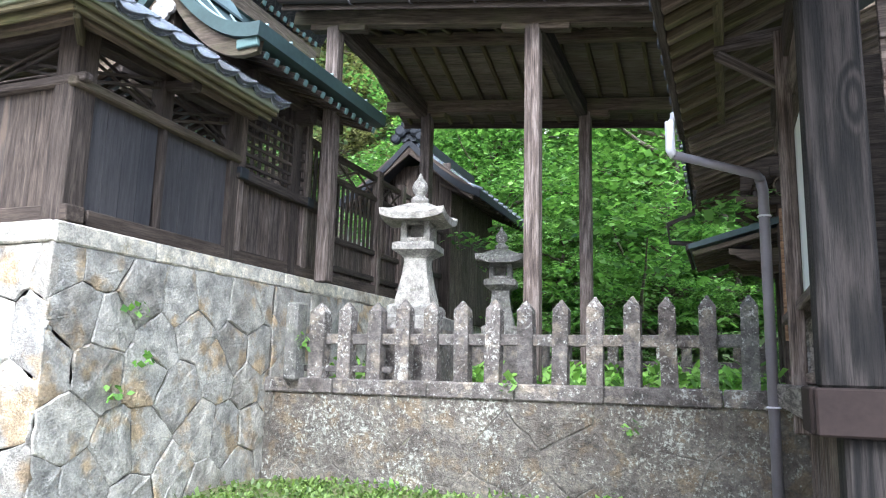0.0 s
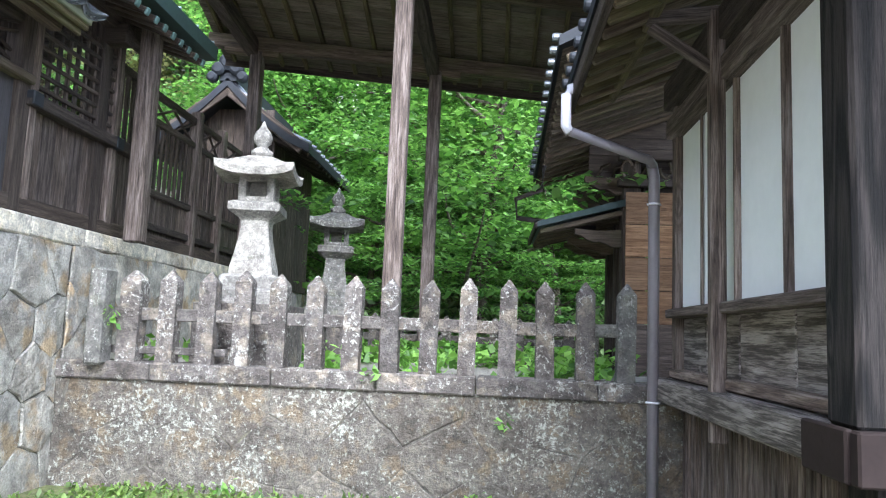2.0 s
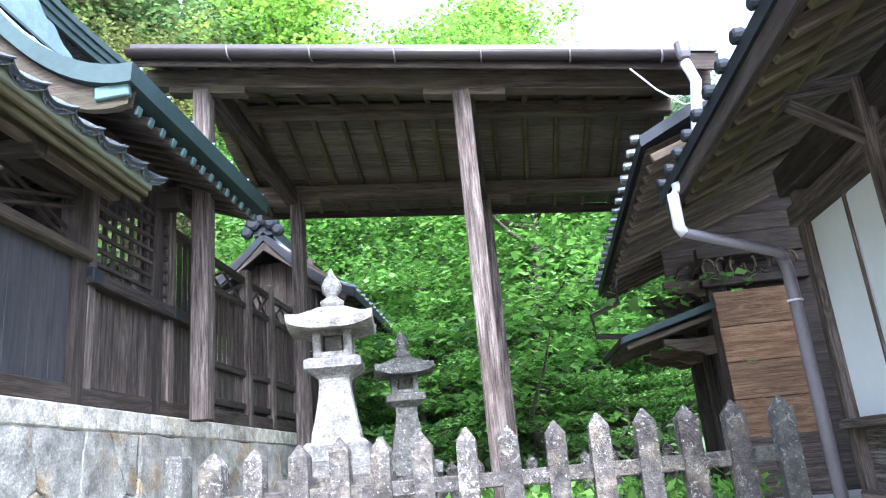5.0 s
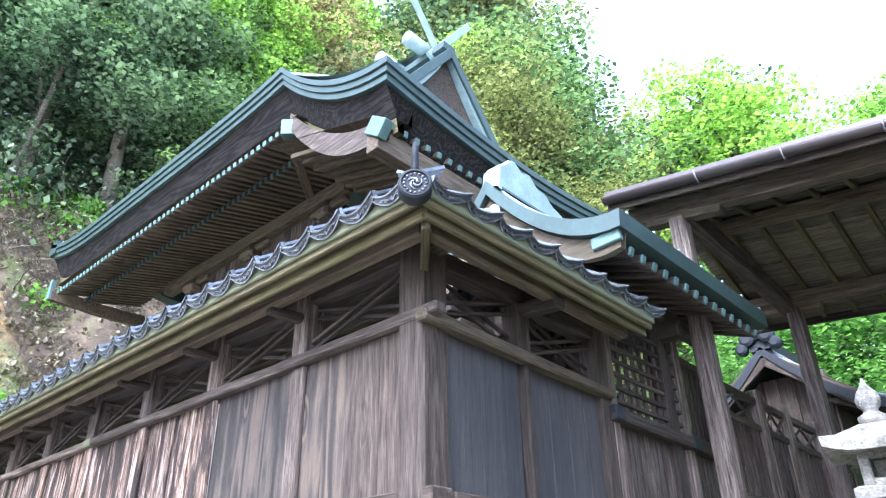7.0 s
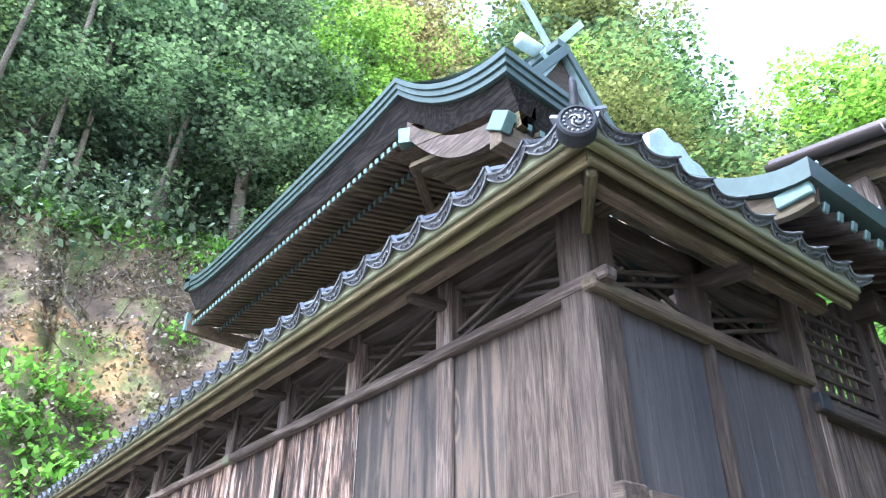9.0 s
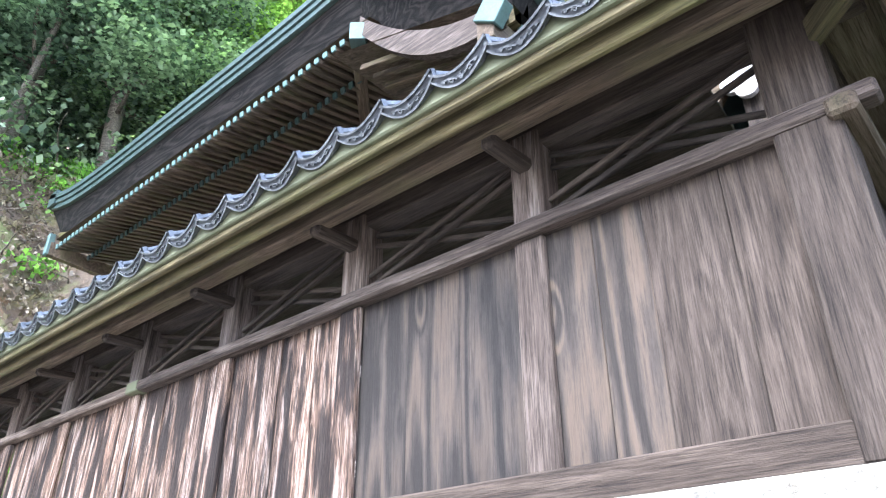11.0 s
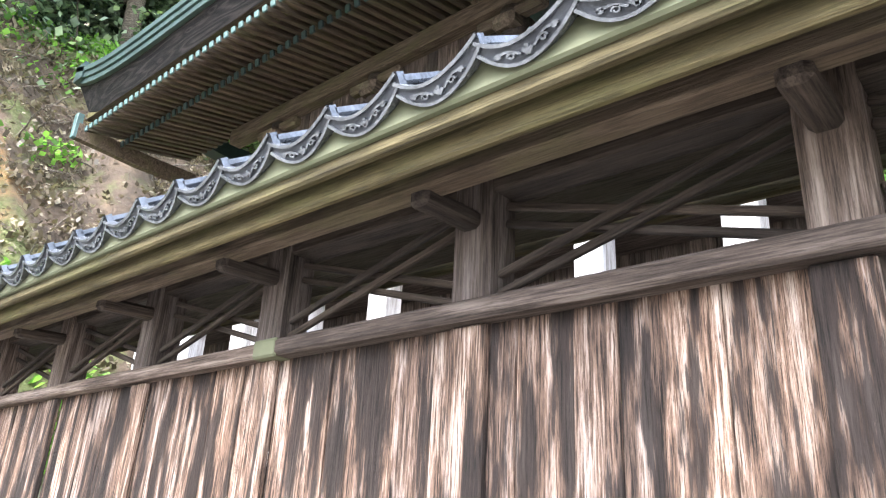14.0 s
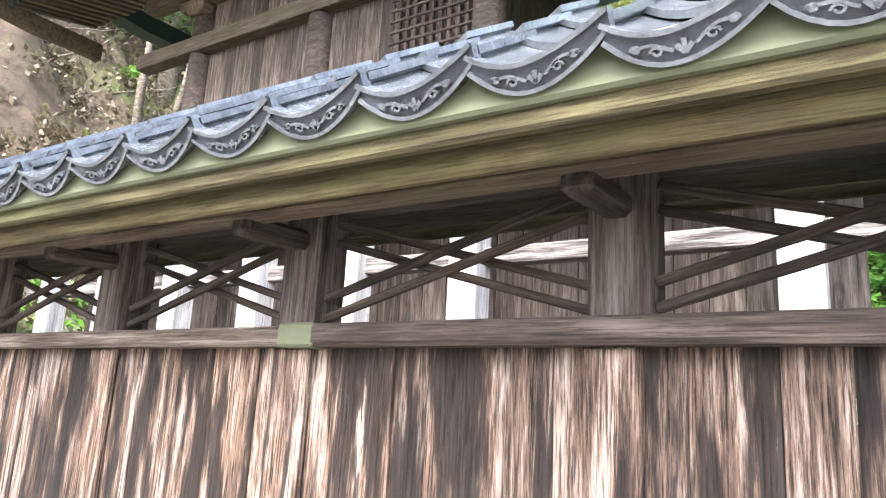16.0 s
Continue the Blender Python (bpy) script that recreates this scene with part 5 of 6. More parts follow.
# ---- small hall with tiled roof beyond the lanterns ----
def small_hall():
    root = empty("small_shrine", "small dark shrine with a tiled gable roof", "shrine")
    cx, y0, y1, zr = -4.75, 10.4, 13.4, 5.25
    for sgn in (-1, 1):
        vs, fs = [], []
        for y in (y0, y1):
            for dz in (0, -0.12):
                vs += [(cx + sgn * 1.25 * s, y, zr + dz - 0.95 * (1 - (1 - s) ** 1.4)) for s in (0, 0.25, 0.5, 0.75, 1)]
        for i in range(4):
            fs += [(i, i + 1, 11 + i, 10 + i), (5 + i, 6 + i, 16 + i, 15 + i), (i, 5 + i, 6 + i, i + 1)]
        fs.append((4, 9, 19, 14))
        link_mesh("roof_slope", vs, fs, TILE_DARK, root)
        for j in range(11):
            y = y0 + 0.1 + 0.28 * j
            tube("tile_roll", [(cx + sgn * 1.25 * s, y, zr + 0.02 - 0.95 * (1 - (1 - s) ** 1.4)) for s in (0, 0.25, 0.5, 0.75, 1)], 0.045, TILE, root, n=8)
        for j in range(12):
            y = y0 + 0.2 + 0.23 * j
            beam("rafter", (cx + sgn * 0.5, y, zr - 0.75), (cx + sgn * 1.2, y, zr - 1.07), 0.05, 0.06, W_DARK, root)
        beam("bargeboard", (cx, y0 + 0.05, zr - 0.15), (cx + sgn * 1.15, y0 + 0.05, zr - 1.02), 0.05, 0.18, W_DARK, root)
        for i in range(8):
            y = y0 + 0.5 + 0.28 * i
            beam("wall_plank", (cx + sgn * 0.62, y, 2.3), (cx + sgn * 0.62, y, 4.5), 0.274, 0.03, W_GREY, root, up=(1, 0, 0))
    for i in range(6):
        beam("wall_plank", (cx - 0.5 + 0.2 * i, y0 + 0.4, 2.3), (cx - 0.5 + 0.2 * i, y0 + 0.4, 4.9), 0.03, 0.195, W_DARK, root, up=(1, 0, 0))
    sweep("ridge_tiles", [(cx, y0, zr + 0.03), (cx, y1, zr + 0.03)], [(-0.13, -0.08), (0.13, -0.08), (0.11, 0.1), (0, 0.16), (-0.11, 0.1)], TILE_DARK, root)
    for dx, dz, r in ((0, 0.22, 0.13), (-0.13, 0.12, 0.1), (0.13, 0.12, 0.1), (-0.22, 0.0, 0.08), (0.22, 0.0, 0.08)):
        v2, f2 = lathe([(r * 0.8, -0.05), (r, -0.03), (r, 0.05), (r * 0.6, 0.08)], 16)
        link_mesh("ridge_end_tile", v2, f2, TILE_DARK, root, m=pose(cx + dx, y0, zr + dz, 90))


small_hall()


# ---- worship hall beside the path ----
def worship_hall():
    root = empty("worship_hall", "old timber hall with white plaster panels and mossy eaves", "hall")
    x0 = 0.42
    # corner pillar with worn grain
    beam("pillar", (x0 - 0.005, 3.08, 1.47), (x0 - 0.005, 3.08, 4.2), 0.21, 0.22, W_PILLAR, root, c=0.015)
    beam("lower_pillar", (x0 + 0.05, 3.08, 0.0), (x0 + 0.05, 3.08, 1.31), 0.2, 0.22, W_PILLAR, root, c=0.015)
    beam("sill_beam", (x0 - 0.01, 3.2, 1.39), (x0 - 0.01, 5.85, 1.39), 0.19, 0.16, W_SILVER, root, c=0.012)
    beam("sill_cover", (x0 - 0.14, 2.94, 1.39), (x0 + 0.16, 2.94, 1.39), 0.06, 0.17, IRON, root, "peeling dark metal sill cover")
    beam("sill_cover_side", (x0 - 0.138, 2.97, 1.391), (x0 - 0.138, 3.3, 1.391), 0.03, 0.172, IRON, root)
    beam("post", (x0 + 0.06, 5.8, 1.36), (x0 + 0.06, 5.8, 3.6), 0.1, 0.1, W_POST, root)
    beam("front_post", (x0 - 0.05, 4.6, 1.2), (x0 - 0.05, 4.6, 3.6), 0.085, 0.07, W_POST, root)
    beam("window_sill", (x0 + 0.01, 3.16, 1.92), (x0 + 0.01, 5.8, 1.92), 0.12, 0.06, W_POST, root)
    beam("lintel", (x0 + 0.03, 3.16, 3.26), (x0 + 0.03, 5.85, 3.26), 0.13, 0.14, W_POST, root)
    beam("wall_plate", (x0 + 0.03, 2.9, 3.52), (x0 + 0.03, 5.9, 3.52), 0.15, 0.2, W_DARK, root)
    ys = [3.16, 3.87, 4.6, 5.225, 5.76]
    for a, b in zip(ys, ys[1:]):
        beam("plaster_panel", (x0 + 0.07, a + 0.01, 2.57), (x0 + 0.07, b - 0.01, 2.57), 0.02, 1.26, PLASTER, root, "white plaster panel")
    for y, w in ((3.87, 0.05), (4.55, 0.04), (5.225, 0.014)):
        beam("panel_batten", (x0 + 0.045, y, 1.95), (x0 + 0.045, y, 3.2), w, 0.03, W_POST, root)
    for i in range(4):
        a, b = ys[i], ys[i + 1]
        beam("lower_board", (x0 + 0.08, a + 0.01, 1.7), (x0 + 0.08, b - 0.01, 1.7), 0.025, 0.42, W_SILVER, root)
    beam("lower_rail", (x0 + 0.03, 3.16, 1.51), (x0 + 0.03, 5.8, 1.51), 0.1, 0.06, W_POST, root)
    # slatted skirt below the sill
    for i in range(34):
        y = 3.2 + 0.078 * i
        beam("skirt_slat", (x0 + 0.1, y, 0.1), (x0 + 0.1, y, 1.31), 0.045, 0.025, W_POST, root, up=(1, 0, 0), c=0.004)
    beam("skirt_backing", (x0 + 0.2, 3.1, 0.65), (x0 + 0.2, 5.85, 0.65), 0.02, 1.2, W_DARK, root)
    # front wall of lapped boards, turned to the path
    for i in range(18):
        z = 1.45 + 0.16 * i
        beam("lap_board", (x0 + 0.17, 3.06 - 0.01, z), (x0 + 4.0, 3.06 - 0.01, z), 0.025, 0.17, W_GREY, root, up=(0, 0.12, 1), c=0.003)
    beam("skirt_backing", (x0 + 0.2, 3.1, 0.6), (x0 + 4.0, 3.1, 0.6), 0.02, 1.2, W_DARK, root)
    beam("front_sill", (x0 + 0.16, 3.0, 1.39), (x0 + 4.0, 3.0, 1.39), 0.14, 0.15, W_TAN, root, "bare tan timber sill")
    beam("skirt_rail", (x0 + 0.2, 3.0, 0.95), (x0 + 4.0, 3.0, 0.95), 0.06, 0.06, W_POST, root)
    # rear wall, inner core
    beam("rear_wall", (x0 + 0.1, 5.88, 2.1), (x0 + 4.0, 5.88, 2.1), 0.06, 3.6, W_DARK, root)
    # eave: boards, mossy rafters, edge
    ex, ez = -0.27, 3.46
    rise = 0.42
    for i in range(24):
        y = 1.4 + 0.2 * i
        beam("rafter", (ex, y, ez), (x0 + 0.3, y, ez + rise), 0.06, 0.07, W_FASCIA if i % 2 else W_BEAM, root)
    link_mesh("soffit", [(ex, 1.2, ez + 0.045), (ex, 6.1, ez + 0.045), (x0 + 0.4, 6.1, ez + rise + 0.09), (x0 + 0.4, 1.2, ez + rise + 0.09)], [(0, 1, 2, 3)], W_FASCIA, root)
    beam("eave_edge", (ex - 0.02, 1.2, ez + 0.05), (ex - 0.02, 6.12, ez + 0.05), 0.05, 0.12, W_DARK, root)
    beam("eave_batten", (0.02, 1.3, ez + 0.12), (0.02, 6.1, ez + 0.12), 0.06, 0.07, W_FASCIA, root)
    for y in (3.05, 4.6):
        beam("strut", (0.0, y, 3.5), (x0 + 0.02, y, 3.2), 0.05, 0.06, W_POST, root)
        beam("eave_arm", (-0.02, y, 3.55), (x0 + 0.1, y, 3.6), 0.06, 0.08, W_POST, root)
    # roof above: sloping tiled skin
    link_mesh("roof_skin", [(ex - 0.06, 1.1, ez + 0.11), (ex - 0.06, 6.2, ez + 0.11), (4.4, 6.2, 6.4), (4.4, 1.1, 6.4), (ex - 0.06, 1.1, ez + 0.19), (ex - 0.06, 6.2, ez + 0.19), (4.4, 6.2, 6.5), (4.4, 1.1, 6.5)], [(0, 1, 2, 3), (4, 7, 6, 5), (0, 4, 5, 1), (1, 5, 6, 2), (0, 3, 7, 4)], TILE_DARK, root)
    for i in range(19):
        v2, f2 = lathe([(0.035, 0), (0.04, 0.01), (0.04, 0.05), (0.03, 0.06)], 12)
        link_mesh("eave_tile_end", v2, f2, TILE_DARK, root, m=pose(ex - 0.03, 1.2 + 0.27 * i, ez + 0.22, 0, -90, 0))
    return root


worship_hall()


def downpipes():
    a = empty("downpipe", "grey-brown plastic downpipe strapped to the hall", "downpipe")
    tube("pipe", [(0.29, 5.8, 0.1), (0.29, 5.8, 2.9), (0.27, 5.8, 3.0)], 0.04, PIPE_GREY, a)
    tube("elbow", [(0.28, 5.79, 2.98), (0.25, 5.75, 3.01), (-0.33, 5.7, 3.2)], 0.034, PIPE_GREY, a)
    tube("upper_pipe", [(-0.33, 5.7, 3.19), (-0.36, 5.7, 3.24), (-0.36, 5.7, 3.47), (-0.34, 5.7, 3.51), (-0.16, 5.7, 3.58)], 0.038, PIPE_WHITE, a, "pale upper length of pipe")
    for z in (1.3, 2.7):
        tube("strap", [(0.29 + 0.045 * math.cos(t), 5.8 + 0.045 * math.sin(t), z) for t in [i * 0.63 for i in range(11)]], 0.008, PIPE_WHITE, a, n=6)
    w = tagged(tube("loose_cable", [(-0.35, 6.28, 4.75), (-0.2, 6.2, 4.5), (-0.05, 6.1, 4.3), (0.15, 6.0, 4.27)], 0.007, PIPE_WHITE, n=6), "loose pale cable hanging under the walkway eave", "cable")
    b = empty("rain_funnel_pipe", "pale rain funnel and pipe at the gutter end", "downpipe")
    tube("pipe", [(0.0, 6.03, 4.6), (0.02, 5.95, 4.4), (-0.1, 5.8, 3.9)], 0.04, PIPE_WHITE, b)
    vs, fs = lathe([(0.04, 4.64), (0.055, 4.68), (0.06, 4.77), (0.05, 4.77)], 12, 0, (0.0, 6.03))
    link_mesh("funnel", vs, fs, PIPE_GREY, b)


downpipes()


# ---- further wing of the hall ----
def nose_bracket(parent, x, y, z, ln=0.55):
    """A carved bracket arm that curls to a nose, reaching out from a post."""
    top = [(x - ln * i / 8, z - 0.02 * math.sin(math.pi * i / 8)) for i in range(9)]
    low = [(x - ln * i / 8, z - 0.2 + 0.13 * (i / 8) ** 1.5 + 0.018 * math.cos(2.2 * math.pi * i / 4)) for i in range(9)]
    vs = [(px, y + dy, pz) for dy in (-0.045, 0.045) for px, pz in top + low[::-1]]
    k = 18
    fs = [tuple(range(k))[::-1], tuple(range(k, 2 * k))] + [(i, (i + 1) % k, k + (i + 1) % k, k + i) for i in range(k)]
    return link_mesh("nose_bracket", vs, fs, W_BEAM, parent, "carved bracket arm with a curled nose")


def far_wing():
    root = empty("rear_wing", "ornate dark timber wing with tiled eaves and a tan board screen", "hall")
    # wall with narrow pale panels between posts
    for i in range(7):
        y = 8.75 + 0.18 * i
        beam("wall_plank", (0.8, y, 1.3), (0.8, y, 3.5), 0.175, 0.03, W_GREY, root, up=(1, 0, 0))
    for y in (9.3, 9.75):
        beam("pale_panel", (0.76, y - 0.1, 2.1), (0.76, y + 0.1, 2.1), 0.02, 1.5, PLASTER, root)
    for y, w in ((8.75, 0.2), (9.52, 0.1), (10.0, 0.14)):
        beam("post", (0.66, y, 1.3), (0.66, y, 3.7), w, w, W_DARK, root, c=0.012)
        nose_bracket(root, 0.6, y, 2.95)
        nose_bracket(root, 0.6, y, 3.55, 0.45)
    # low pent eave
    for i in range(9):
        y = 8.7 + 0.17 * i
        beam("rafter", (-0.34, y, 2.9), (0.8, y, 3.2), 0.05, 0.06, W_BEAM, root)
    link_mesh("pent_roof", [(-0.38, 8.6, 2.94), (-0.38, 10.2, 2.94), (0.8, 10.2, 3.26), (0.8, 8.6, 3.26), (-0.38, 8.6, 3.0), (-0.38, 10.2, 3.0), (0.8, 10.2, 3.34), (0.8, 8.6, 3.34)], [(0, 1, 2, 3), (4, 7, 6, 5), (0, 4, 5, 1), (1, 5, 6, 2), (0, 3, 7, 4)], COPPER, root)
    beam("pent_edge", (-0.39, 8.6, 2.96), (-0.39, 10.2, 2.96), 0.04, 0.07, W_DARK, root)

    # main eave, sinking slightly towards its far end
    def eave_z(y):
        return 3.95 - 0.1 * (y - 7.4)

    for i in range(20):
        y = 6.35 + 0.18 * i
        beam("rafter", (-0.3, y, eave_z(y) - 0.06), (1.4, y, eave_z(y) + 0.55), 0.06, 0.07, W_BEAM, root)
    a, b = 6.3, 9.95
    link_mesh("soffit", [(-0.34, a, eave_z(a)), (-0.34, b, eave_z(b)), (1.5, b, eave_z(b) + 0.68), (1.5, a, eave_z(a) + 0.68)], [(0, 1, 2, 3)], W_GREY, root)
    link_mesh("roof_skin", [(-0.37, a, eave_z(a) + 0.03), (-0.37, b, eave_z(b) + 0.03), (4.5, b, 6.6), (4.5, a, 6.6), (-0.37, a, eave_z(a) + 0.12), (-0.37, b, eave_z(b) + 0.12), (4.5, b, 6.72), (4.5, a, 6.72)], [(0, 1, 2, 3), (4, 7, 6, 5), (0, 4, 5, 1), (1, 5, 6, 2), (0, 3, 7, 4)], TILE_DARK, root)
    v2, f2 = lathe([(0.03, 0), (0.036, 0.015), (0.036, 0.07), (0.028, 0.085)], 10)
    end = mesh_of("eave_tile_end", v2, f2, TILE)
    for i in range(17):
        y = 6.4 + 0.22 * i
        link("eave_tile_end", end, root, m=pose(-0.34, y, eave_z(y) + 0.15, 0, -90, 0))
    for k in range(3):
        beam("corner_ridge_tile", (-0.42 + 0.14 * k, b - 0.03, eave_z(b) + 0.2 + 0.03 * k), (-0.28 + 0.14 * k, b - 0.03, eave_z(b) + 0.24 + 0.06 * k), 0.12, 0.09, TILE, root, c=0.02)
    beam("wing_front", (0.95, 8.72, 2.4), (4.0, 8.72, 2.4), 0.05, 2.4, W_DARK, root)
    for k in range(6):
        beam("gable_board", (0.2, 8.8, 3.52 + 0.2 * k), (3.0, 8.8, 3.52 + 0.2 * k), 0.03, 0.196, W_DARK, root, c=0.004)
    for k in range(4):
        tube("frog_leg_strut", [(0.3 + 0.16 * k, 8.74, 3.56), (0.34 + 0.16 * k, 8.74, 3.66), (0.44 + 0.16 * k, 8.74, 3.7)], 0.02, W_BEAM, root, n=6)
    # open carved transom over the screen
    beam("transom_rail", (0.5, 8.62, 3.78), (1.6, 8.62, 3.78), 0.1, 0.12, W_DARK, root)
    beam("transom_rail", (0.5, 8.62, 3.46), (1.6, 8.62, 3.46), 0.1, 0.08, W_DARK, root)
    for k in range(7):
        x = 0.6 + 0.14 * k
        tube("transom_scroll", [(x + 0.06 * math.cos(t), 8.6, 3.62 + 0.1 * math.sin(t)) for t in [0.6 * q + k for q in range(8)]], 0.016, W_BEAM, root, n=6)
    tube("gutter_pipe", [(-0.3, 8.9, 3.7), (-0.32, 8.9, 3.42), (-0.62, 8.9, 3.3), (-0.6, 8.9, 3.08), (0.3, 8.9, 2.98)], 0.03, GUTTER, root)
    for j in range(4):
        z = 2.08 + 0.36 * j
        beam("screen_board", (0.57, 8.5, z), (1.3, 8.5, z), 0.025, 0.352, W_TAN, root, c=0.004)
    beam("screen_foot", (0.6, 8.5, 1.6), (1.3, 8.5, 1.6), 0.06, 0.6, W_GREY, root)


far_wing()


# ---- vegetation ----
def leaf_cloud(centres, per, spread, flat, size, seed, droop=0.3):
    """Many small pointed leaves scattered about clump centres."""
    rng = np.random.RandomState(seed)
    vs, fs = [], []
    for c in centres:
        k = c[3] if len(c) > 3 else 1.0
        pts = rng.normal(0, 1, (per, 3))
        pts /= np.maximum(1.0, np.linalg.norm(pts, axis=1) / 1.6)[:, None]
        pts *= np.array([spread, spread, spread * flat]) * k
        for p in pts:
            a = rng.uniform(0, 2 * math.pi)
            tilt = rng.normal(0, droop)
            s = size * rng.uniform(0.6, 1.4)
            dx, dy, dz = math.cos(a) * s, math.sin(a) * s, math.sin(tilt) * s
            wx, wy, wz = -math.sin(a) * s * 0.36, math.cos(a) * s * 0.36, rng.normal(0, droop) * s * 0.5
            o = np.array(c[:3]) + p
            b = len(vs)
            vs += [tuple(o), (o[0] + dx * 0.5 + wx, o[1] + dy * 0.5 + wy, o[2] + dz * 0.5 + wz), (o[0] + dx, o[1] + dy, o[2] + dz - s * 0.15), (o[0] + dx * 0.5 - wx, o[1] + dy * 0.5 - wy, o[2] + dz * 0.5 - wz)]
            fs.append((b, b + 1, b + 2, b + 3))
    return vs, fs


def limb_path(rng, a, d, ln, n=5, wob=0.12):
    pts = [Vector(a)]
    d = Vector(d).normalized()
    for i in range(n):
        d = (d + Vector((rng.uniform(-wob, wob), rng.uniform(-wob, wob), rng.uniform(-wob, wob) * 0.7))).normalized()
        pts.append(pts[-1] + d * ln / n)
    return pts


def tree(name, at, height, radius, leaf_mat, label, seed, clear=0.35, per=70, size=0.16, flat=0.35, limbs=16, layered=False, clump=0.55, category="tree", group=""):
    rng = random.Random(seed)
    root = empty(name, label, category, group=group, at=at)
    trunk = limb_path(rng, (0, 0, -0.5), (rng.uniform(-0.08, 0.08), rng.uniform(-0.08, 0.08), 1), height * 0.92, 9, 0.07)
    tube("trunk", trunk, height * 0.017 + 0.04, BARK, root, n=10, taper=[1.3, 1.05, 0.95, 0.88, 0.8, 0.7, 0.58, 0.45, 0.3, 0.12])
    centres = []
    for i in range(limbs):
        s = clear + (1 - clear) * (i + rng.random()) / limbs
        p = trunk[min(8, int(s * 9))].lerp(trunk[min(9, int(s * 9) + 1)], s * 9 - int(s * 9))
        a = i * 2.4 + rng.uniform(-0.4, 0.4)
        reach = radius * (1.0 - 0.55 * max(0, (s - clear) / (1 - clear)) ** 1.6) * rng.uniform(0.7, 1.1)
        pts = limb_path(rng, p, (math.cos(a), math.sin(a), rng.uniform(0.05, 0.35) if layered else rng.uniform(0.25, 0.7)), reach, 6, 0.16)
        tube("limb", pts, 0.03 + height * 0.005, BARK, root, n=6, taper=[1, 0.85, 0.7, 0.55, 0.4, 0.28, 0.12])
        for k in range(2, 7):
            for _ in range(2):
                q = pts[k] + Vector((rng.gauss(0, clump * 1.3), rng.gauss(0, clump * 1.3), rng.gauss(0, clump * (0.12 if layered else 0.6))))
                centres.append((q.x, q.y, q.z, rng.uniform(0.7, 1.25)))
    vs, fs = leaf_cloud(centres, per, clump, flat, size, seed)
    link_mesh("crown", vs, fs, leaf_mat, root)
    return root


# bright maples behind the fence
maple = tree("maple_tree", (-1.2, 14.5, 1.3), 7.5, 4.2, MAPLE, "bright green maple with layered leafy branches", 11, 0.1, 120, 0.12, 0.1, 24, True, 0.55, "tree", "maples behind the terrace")
for x, y, s, r in ((2.6, 16.5, 0.9, 70), (-5.4, 17.0, 0.95, 150), (0.9, 20.5, 1.2, 230), (-3.2, 20.5, 1.2, 310), (-7.5, 20.0, 1.1, 20), (4.6, 20.0, 1.2, 130), (0.4, 14.0, 0.5, 200), (-3.3, 14.2, 0.5, 45)):
    copy_thing(maple, pose(x, y, max(1.2, ground_z(x, y)), 0, 0, r) @ Matrix.Scale(s, 4))

dark = tree("evergreen_tree", (-27.0, 6.5, ground_z(-27.0, 6.5)), 14, 4.2, LEAF_DARK, "tall dark evergreen on the hillside", 21, 0.25, 110, 0.2, 0.45, 24, False, 0.62, "tree", "hillside trees")
mid = tree("broadleaf_tree", (-27.5, 12, ground_z(-27.5, 12)), 15, 4.5, LEAF_MID, "leafy green broadleaf tree on the hillside", 22, 0.2, 110, 0.19, 0.45, 24, False, 0.65, "tree", "hillside trees")
lime = tree("broadleaf_tree", (-29, 16, ground_z(-29, 16)), 17, 4.2, LEAF_LIME, "fresh lime green broadleaf tree on the hillside", 23, 0.3, 100, 0.19, 0.45, 22, False, 0.62, "tree", "hillside trees")
olive = tree("broadleaf_tree", (-14, 24, ground_z(-14, 24)), 15, 3.8, LEAF_OLIVE, "olive flowering broadleaf tree on the hillside", 24, 0.25, 100, 0.17, 0.45, 22, False, 0.6, "tree", "hillside trees")
russet = tree("broadleaf_tree", (-30, 19, ground_z(-30, 19)), 17, 3.8, LEAF_BROWN, "pale russet broadleaf tree on the hillside", 25, 0.3, 100, 0.17, 0.45, 22, False, 0.6, "tree", "hillside trees")
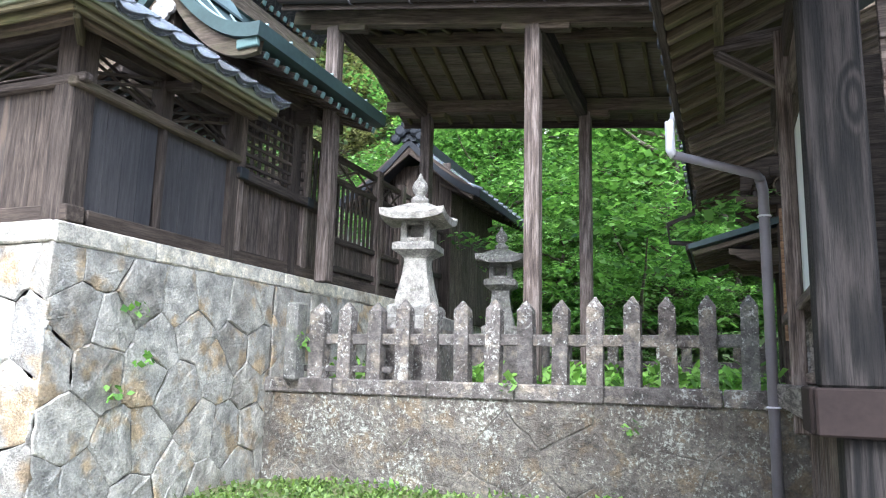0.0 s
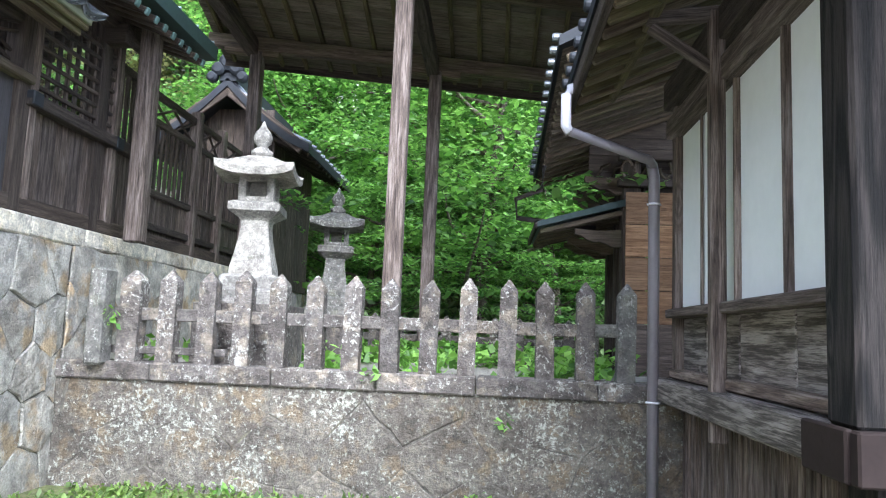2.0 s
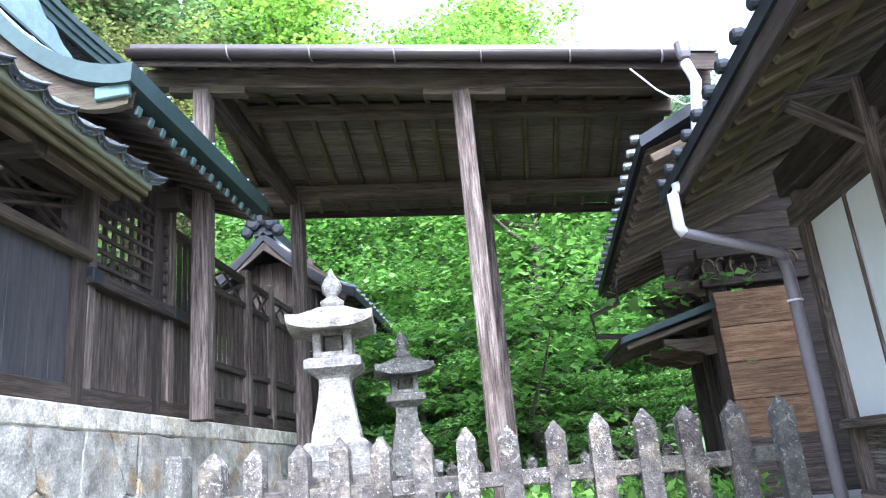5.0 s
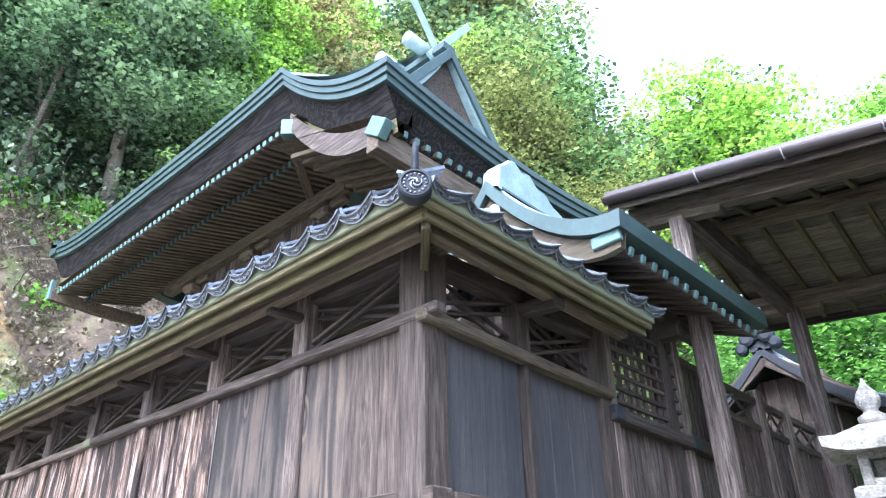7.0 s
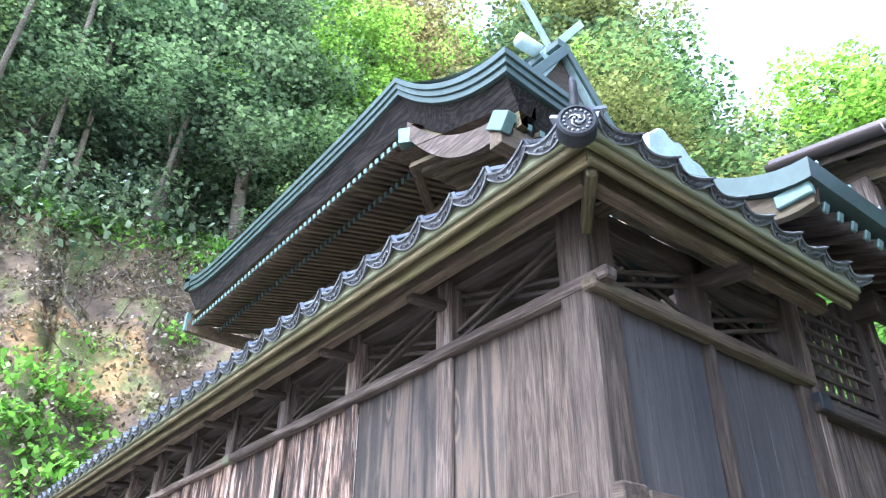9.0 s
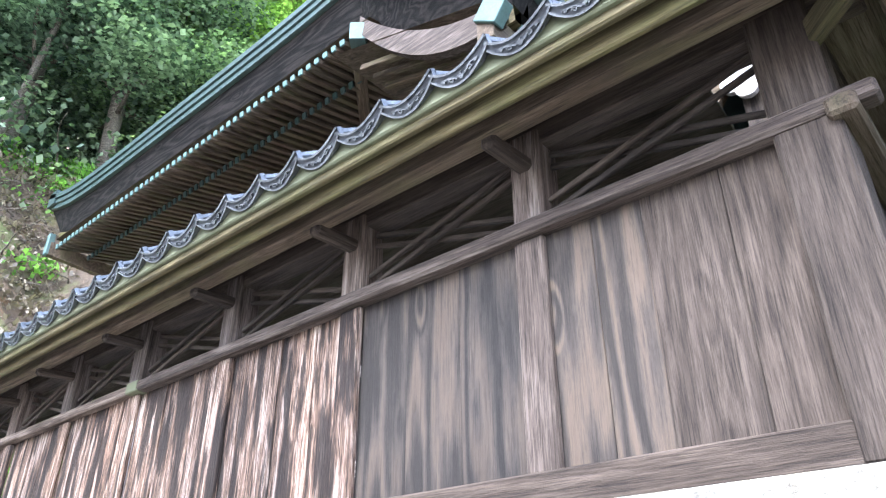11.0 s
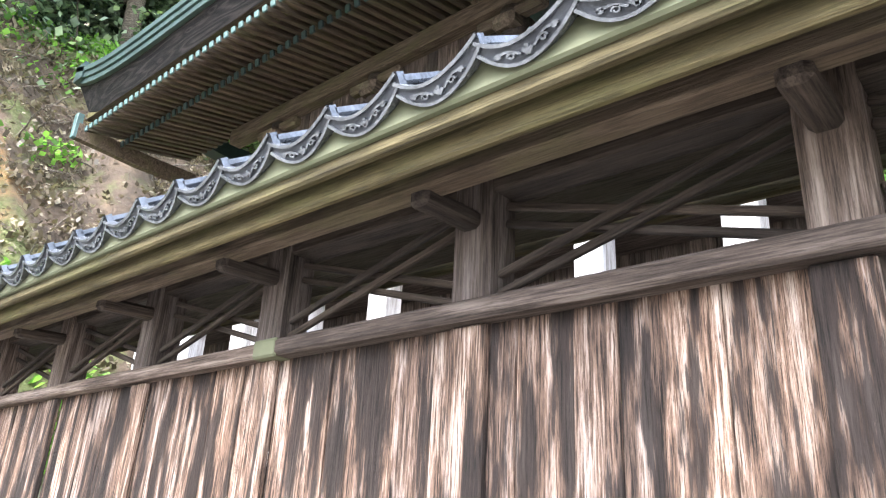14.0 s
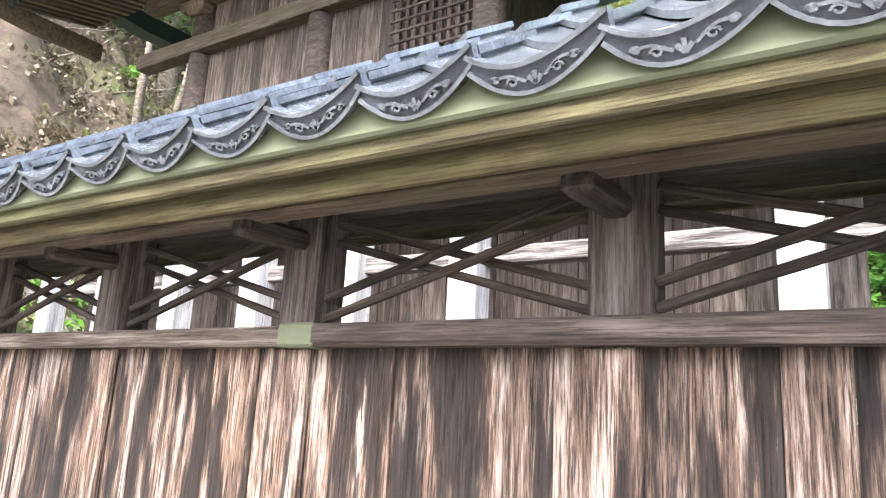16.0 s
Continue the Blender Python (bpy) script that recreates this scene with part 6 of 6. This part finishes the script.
spots = [
    (dark, -27.5, 1.5, 0.9, 40), (mid, -27.5, -3, 1.0, 90), (dark, -26.5, 9.5, 1.05, 200), (mid, -24, 13.5, 0.8, 10), (dark, -30, 4, 1.2, 300),
    (mid, -31, -1, 1.2, 140), (dark, -24.2, 17, 0.9, 70), (mid, -32, 9, 1.25, 250), (dark, -33, 14, 1.25, 15), (lime, -33, 5, 1.1, 120),
    (dark, -20, 21, 1.0, 180), (mid, -17, 25, 1.0, 35), (dark, -28, 21, 1.1, 260), (lime, -22.5, 27, 1.05, 310), (olive, -16.5, 24, 1.15, 95),
    (mid, -10.2, 27, 1.0, 160), (olive, -18.5, 31, 1.2, 20), (lime, -7.2, 25, 0.92, 230), (lime, -4.5, 24, 0.8, 10), (lime, -1.5, 27, 1.0, 80),
    (lime, 0.5, 23.5, 0.75, 200), (mid, 3.5, 26, 0.75, 280), (dark, 6.5, 24, 0.7, 100), (mid, -14.5, 33, 0.9, 5), (dark, -24, 35, 1.3, 60),
    (mid, -19, 29, 1.55, 70), (dark, -25, 30, 1.5, 110), (olive, -20.5, 25.5, 1.35, 210), (mid, -36, 20, 1.3, 190), (dark, -37, 1, 1.3, 220), (mid, -38, 11, 1.4, 330), (lime, -29, 10.5, 1.05, 45), (lime, -30, 25, 1.15, 130), (dark, -23.5, 27, 1.5, 20), (mid, -33, 22, 1.35, 75), (olive, -19.2, 23.5, 1.2, 300), (russet, -30, 18.5, 1.35, 40), (lime, -31, 22.5, 1.45, 160), (dark, -27.5, 30.5, 1.9, 10), (olive, -24, 29, 1.6, 250), (mid, -35, 16, 1.6, 100)]
for src, x, y, s, r in spots:
    copy_thing(src, pose(x, y, ground_z(x, y) - 0.2, 0, 0, r) @ Matrix.Scale(s, 4))


def undergrowth():
    rng = random.Random(31)
    c = []
    for _ in range(2600):
        x, y = rng.uniform(-28, -18.0), rng.uniform(-6, 22)
        c.append((x, y, ground_z(x, y) + 0.05, rng.uniform(0.5, 1.2)))
    vs, fs = leaf_cloud(c, 26, 0.35, 0.35, 0.11, 9, 0.7)
    tagged(link_mesh("leaf_litter", vs, fs, LITTER), "dead brown leaves and twigs on the earth bank", "leaf litter", kind="stuff")
    c = []
    root = empty("fallen_branches", "bare grey dead branches tangled on the bank", "branches")
    for _ in range(60):
        x, y = rng.uniform(-27, -18.5), rng.uniform(-1, 14)
        tube("branch", limb_path(rng, (x, y, ground_z(x, y)), (rng.uniform(-0.6, 0.9), rng.uniform(-1, 1), rng.uniform(-0.2, 0.9)), rng.uniform(0.8, 2.4), 5, 0.3), 0.03, BARK, root, n=5, taper=[1, 0.8, 0.65, 0.5, 0.35, 0.15])
    for _ in range(150):
        x, y = rng.uniform(-25.2, -22.9), rng.uniform(2.5, 10)
        tube("branch", limb_path(rng, (x, y, ground_z(x, y) + 0.1), (rng.uniform(-0.2, 1.0), rng.uniform(-1, 1), rng.uniform(-0.8, 0.5)), rng.uniform(0.5, 1.5), 5, 0.45), 0.022, BARK, root, n=5, taper=[1, 0.8, 0.65, 0.5, 0.35, 0.15])
    for x, y, lean, h in ((-19.6, 9.6, 0.2, 5.0), (-19.9, 10.4, 0.35, 5.0), (-26.2, 6.0, 0.1, 12.0), (-26.5, 2.5, 0.15, 13.0), (-26.8, 3.4, 0.05, 12.0), (-26.3, 0.3, 0.25, 13.0)):
        t = empty("bare_trunk", "slim bare grey trunk leaning on the bank", "tree trunk", group="trunks on the bank")
        tube("trunk", limb_path(rng, (x, y, ground_z(x, y) - 0.3), (lean, rng.uniform(-0.1, 0.2), 1), h, 8, 0.06), 0.12, BARK, t, n=9, taper=[1.3, 1, 0.95, 0.9, 0.85, 0.78, 0.7, 0.6, 0.4])
    # added leaf mass standing for dark shade at the forest foot, closing sky gaps
    c = []
    for _ in range(560):
        x, y = rng.uniform(-36, -24.6), rng.uniform(-8, 24)
        c.append((x, y, ground_z(x, y) + rng.uniform(0.2, 2.6), rng.uniform(1.2, 2.4)))
    vs, fs = leaf_cloud(c, 70, 0.5, 0.6, 0.2, 15, 0.5)
    tagged(link_mesh("hill_thicket", vs, fs, LEAF_DARK), "dense dark leaf mass added for the shade under the hillside trees", "undergrowth", kind="stuff")
    c = []
    for _ in range(1900):
        x, y = rng.uniform(-33, -18.0), rng.uniform(-6, 20)
        z = ground_z(x, y)
        if (z < 8.6 - 0.55 * (y - 3.5) + rng.gauss(0, 0.5)) or z > 14.5 or rng.random() < 0.05:
            c.append((x, y, z + 0.15, rng.uniform(0.5, 1.3)))
    vs, fs = leaf_cloud(c, 60, 0.4, 0.6, 0.16, 5, 0.6)
    tagged(link_mesh("bank_undergrowth", vs, fs, LEAF_WEED), "light green weeds and ferns on the earth bank", "undergrowth", kind="stuff")
    c = []
    for _ in range(160):
        x, y = rng.uniform(-3.9, 0.3), rng.uniform(6.6, 14)
        c.append((x, y, 1.45, rng.uniform(0.4, 1.0)))
    vs, fs = leaf_cloud(c, 30, 0.18, 0.7, 0.09, 6, 0.6)
    tagged(link_mesh("terrace_weeds", vs, fs, LEAF_WEED), "green weeds growing on the stone terrace", "weeds", kind="stuff")
    c = []
    for _ in range(260):
        x, y = rng.uniform(-4.1, 0.3), 5.98 - abs(rng.gauss(0, 0.9))
        c.append((x, y, ground_z(x, y) + 0.015, rng.uniform(0.4, 1.1) * (1.3 if y > 5.7 else 0.8)))
    vs, fs = leaf_cloud(c, 26, 0.14, 0.22, 0.035, 7, 0.8)
    tagged(link_mesh("wall_foot_grass", vs, fs, LEAF_GRASS), "short grass and weeds at the wall foot", "grass", kind="stuff")
    c = []
    for _ in range(500):
        x, y = rng.uniform(-9, 8), rng.uniform(13, 24)
        c.append((x, y, max(1.4, ground_z(x, y)) + 0.3, rng.uniform(0.6, 1.5)))
    vs, fs = leaf_cloud(c, 50, 0.5, 0.6, 0.17, 8, 0.5)
    tagged(link_mesh("far_undergrowth", vs, fs, LEAF_MID), "dense green shrubs under the maples", "undergrowth", kind="stuff")


undergrowth()


def tuft(at, seed, n=14, size=0.055, label="small green weed growing from a wall joint"):
    vs, fs = leaf_cloud([(0, 0, 0, 1)], n, 0.05, 0.9, size, seed, 0.6)
    ob = tagged(link_mesh("wall_weed", vs, fs, LEAF_WEED, m=Matrix.Translation(at)), label, "weed", "weeds in the wall joints", "stuff")
    return ob


for k, p in enumerate([(-4.13, 4.25, 1.9), (-4.13, 4.35, 1.55), (-4.13, 4.1, 1.3), (-0.72, 6.0, 1.08), (-1.75, 6.0, 1.4), (-0.9, 5.95, 0.55), (-2.75, 5.9, 0.55), (-3.75, 5.98, 1.75)]):
    tuft(p, 40 + k)
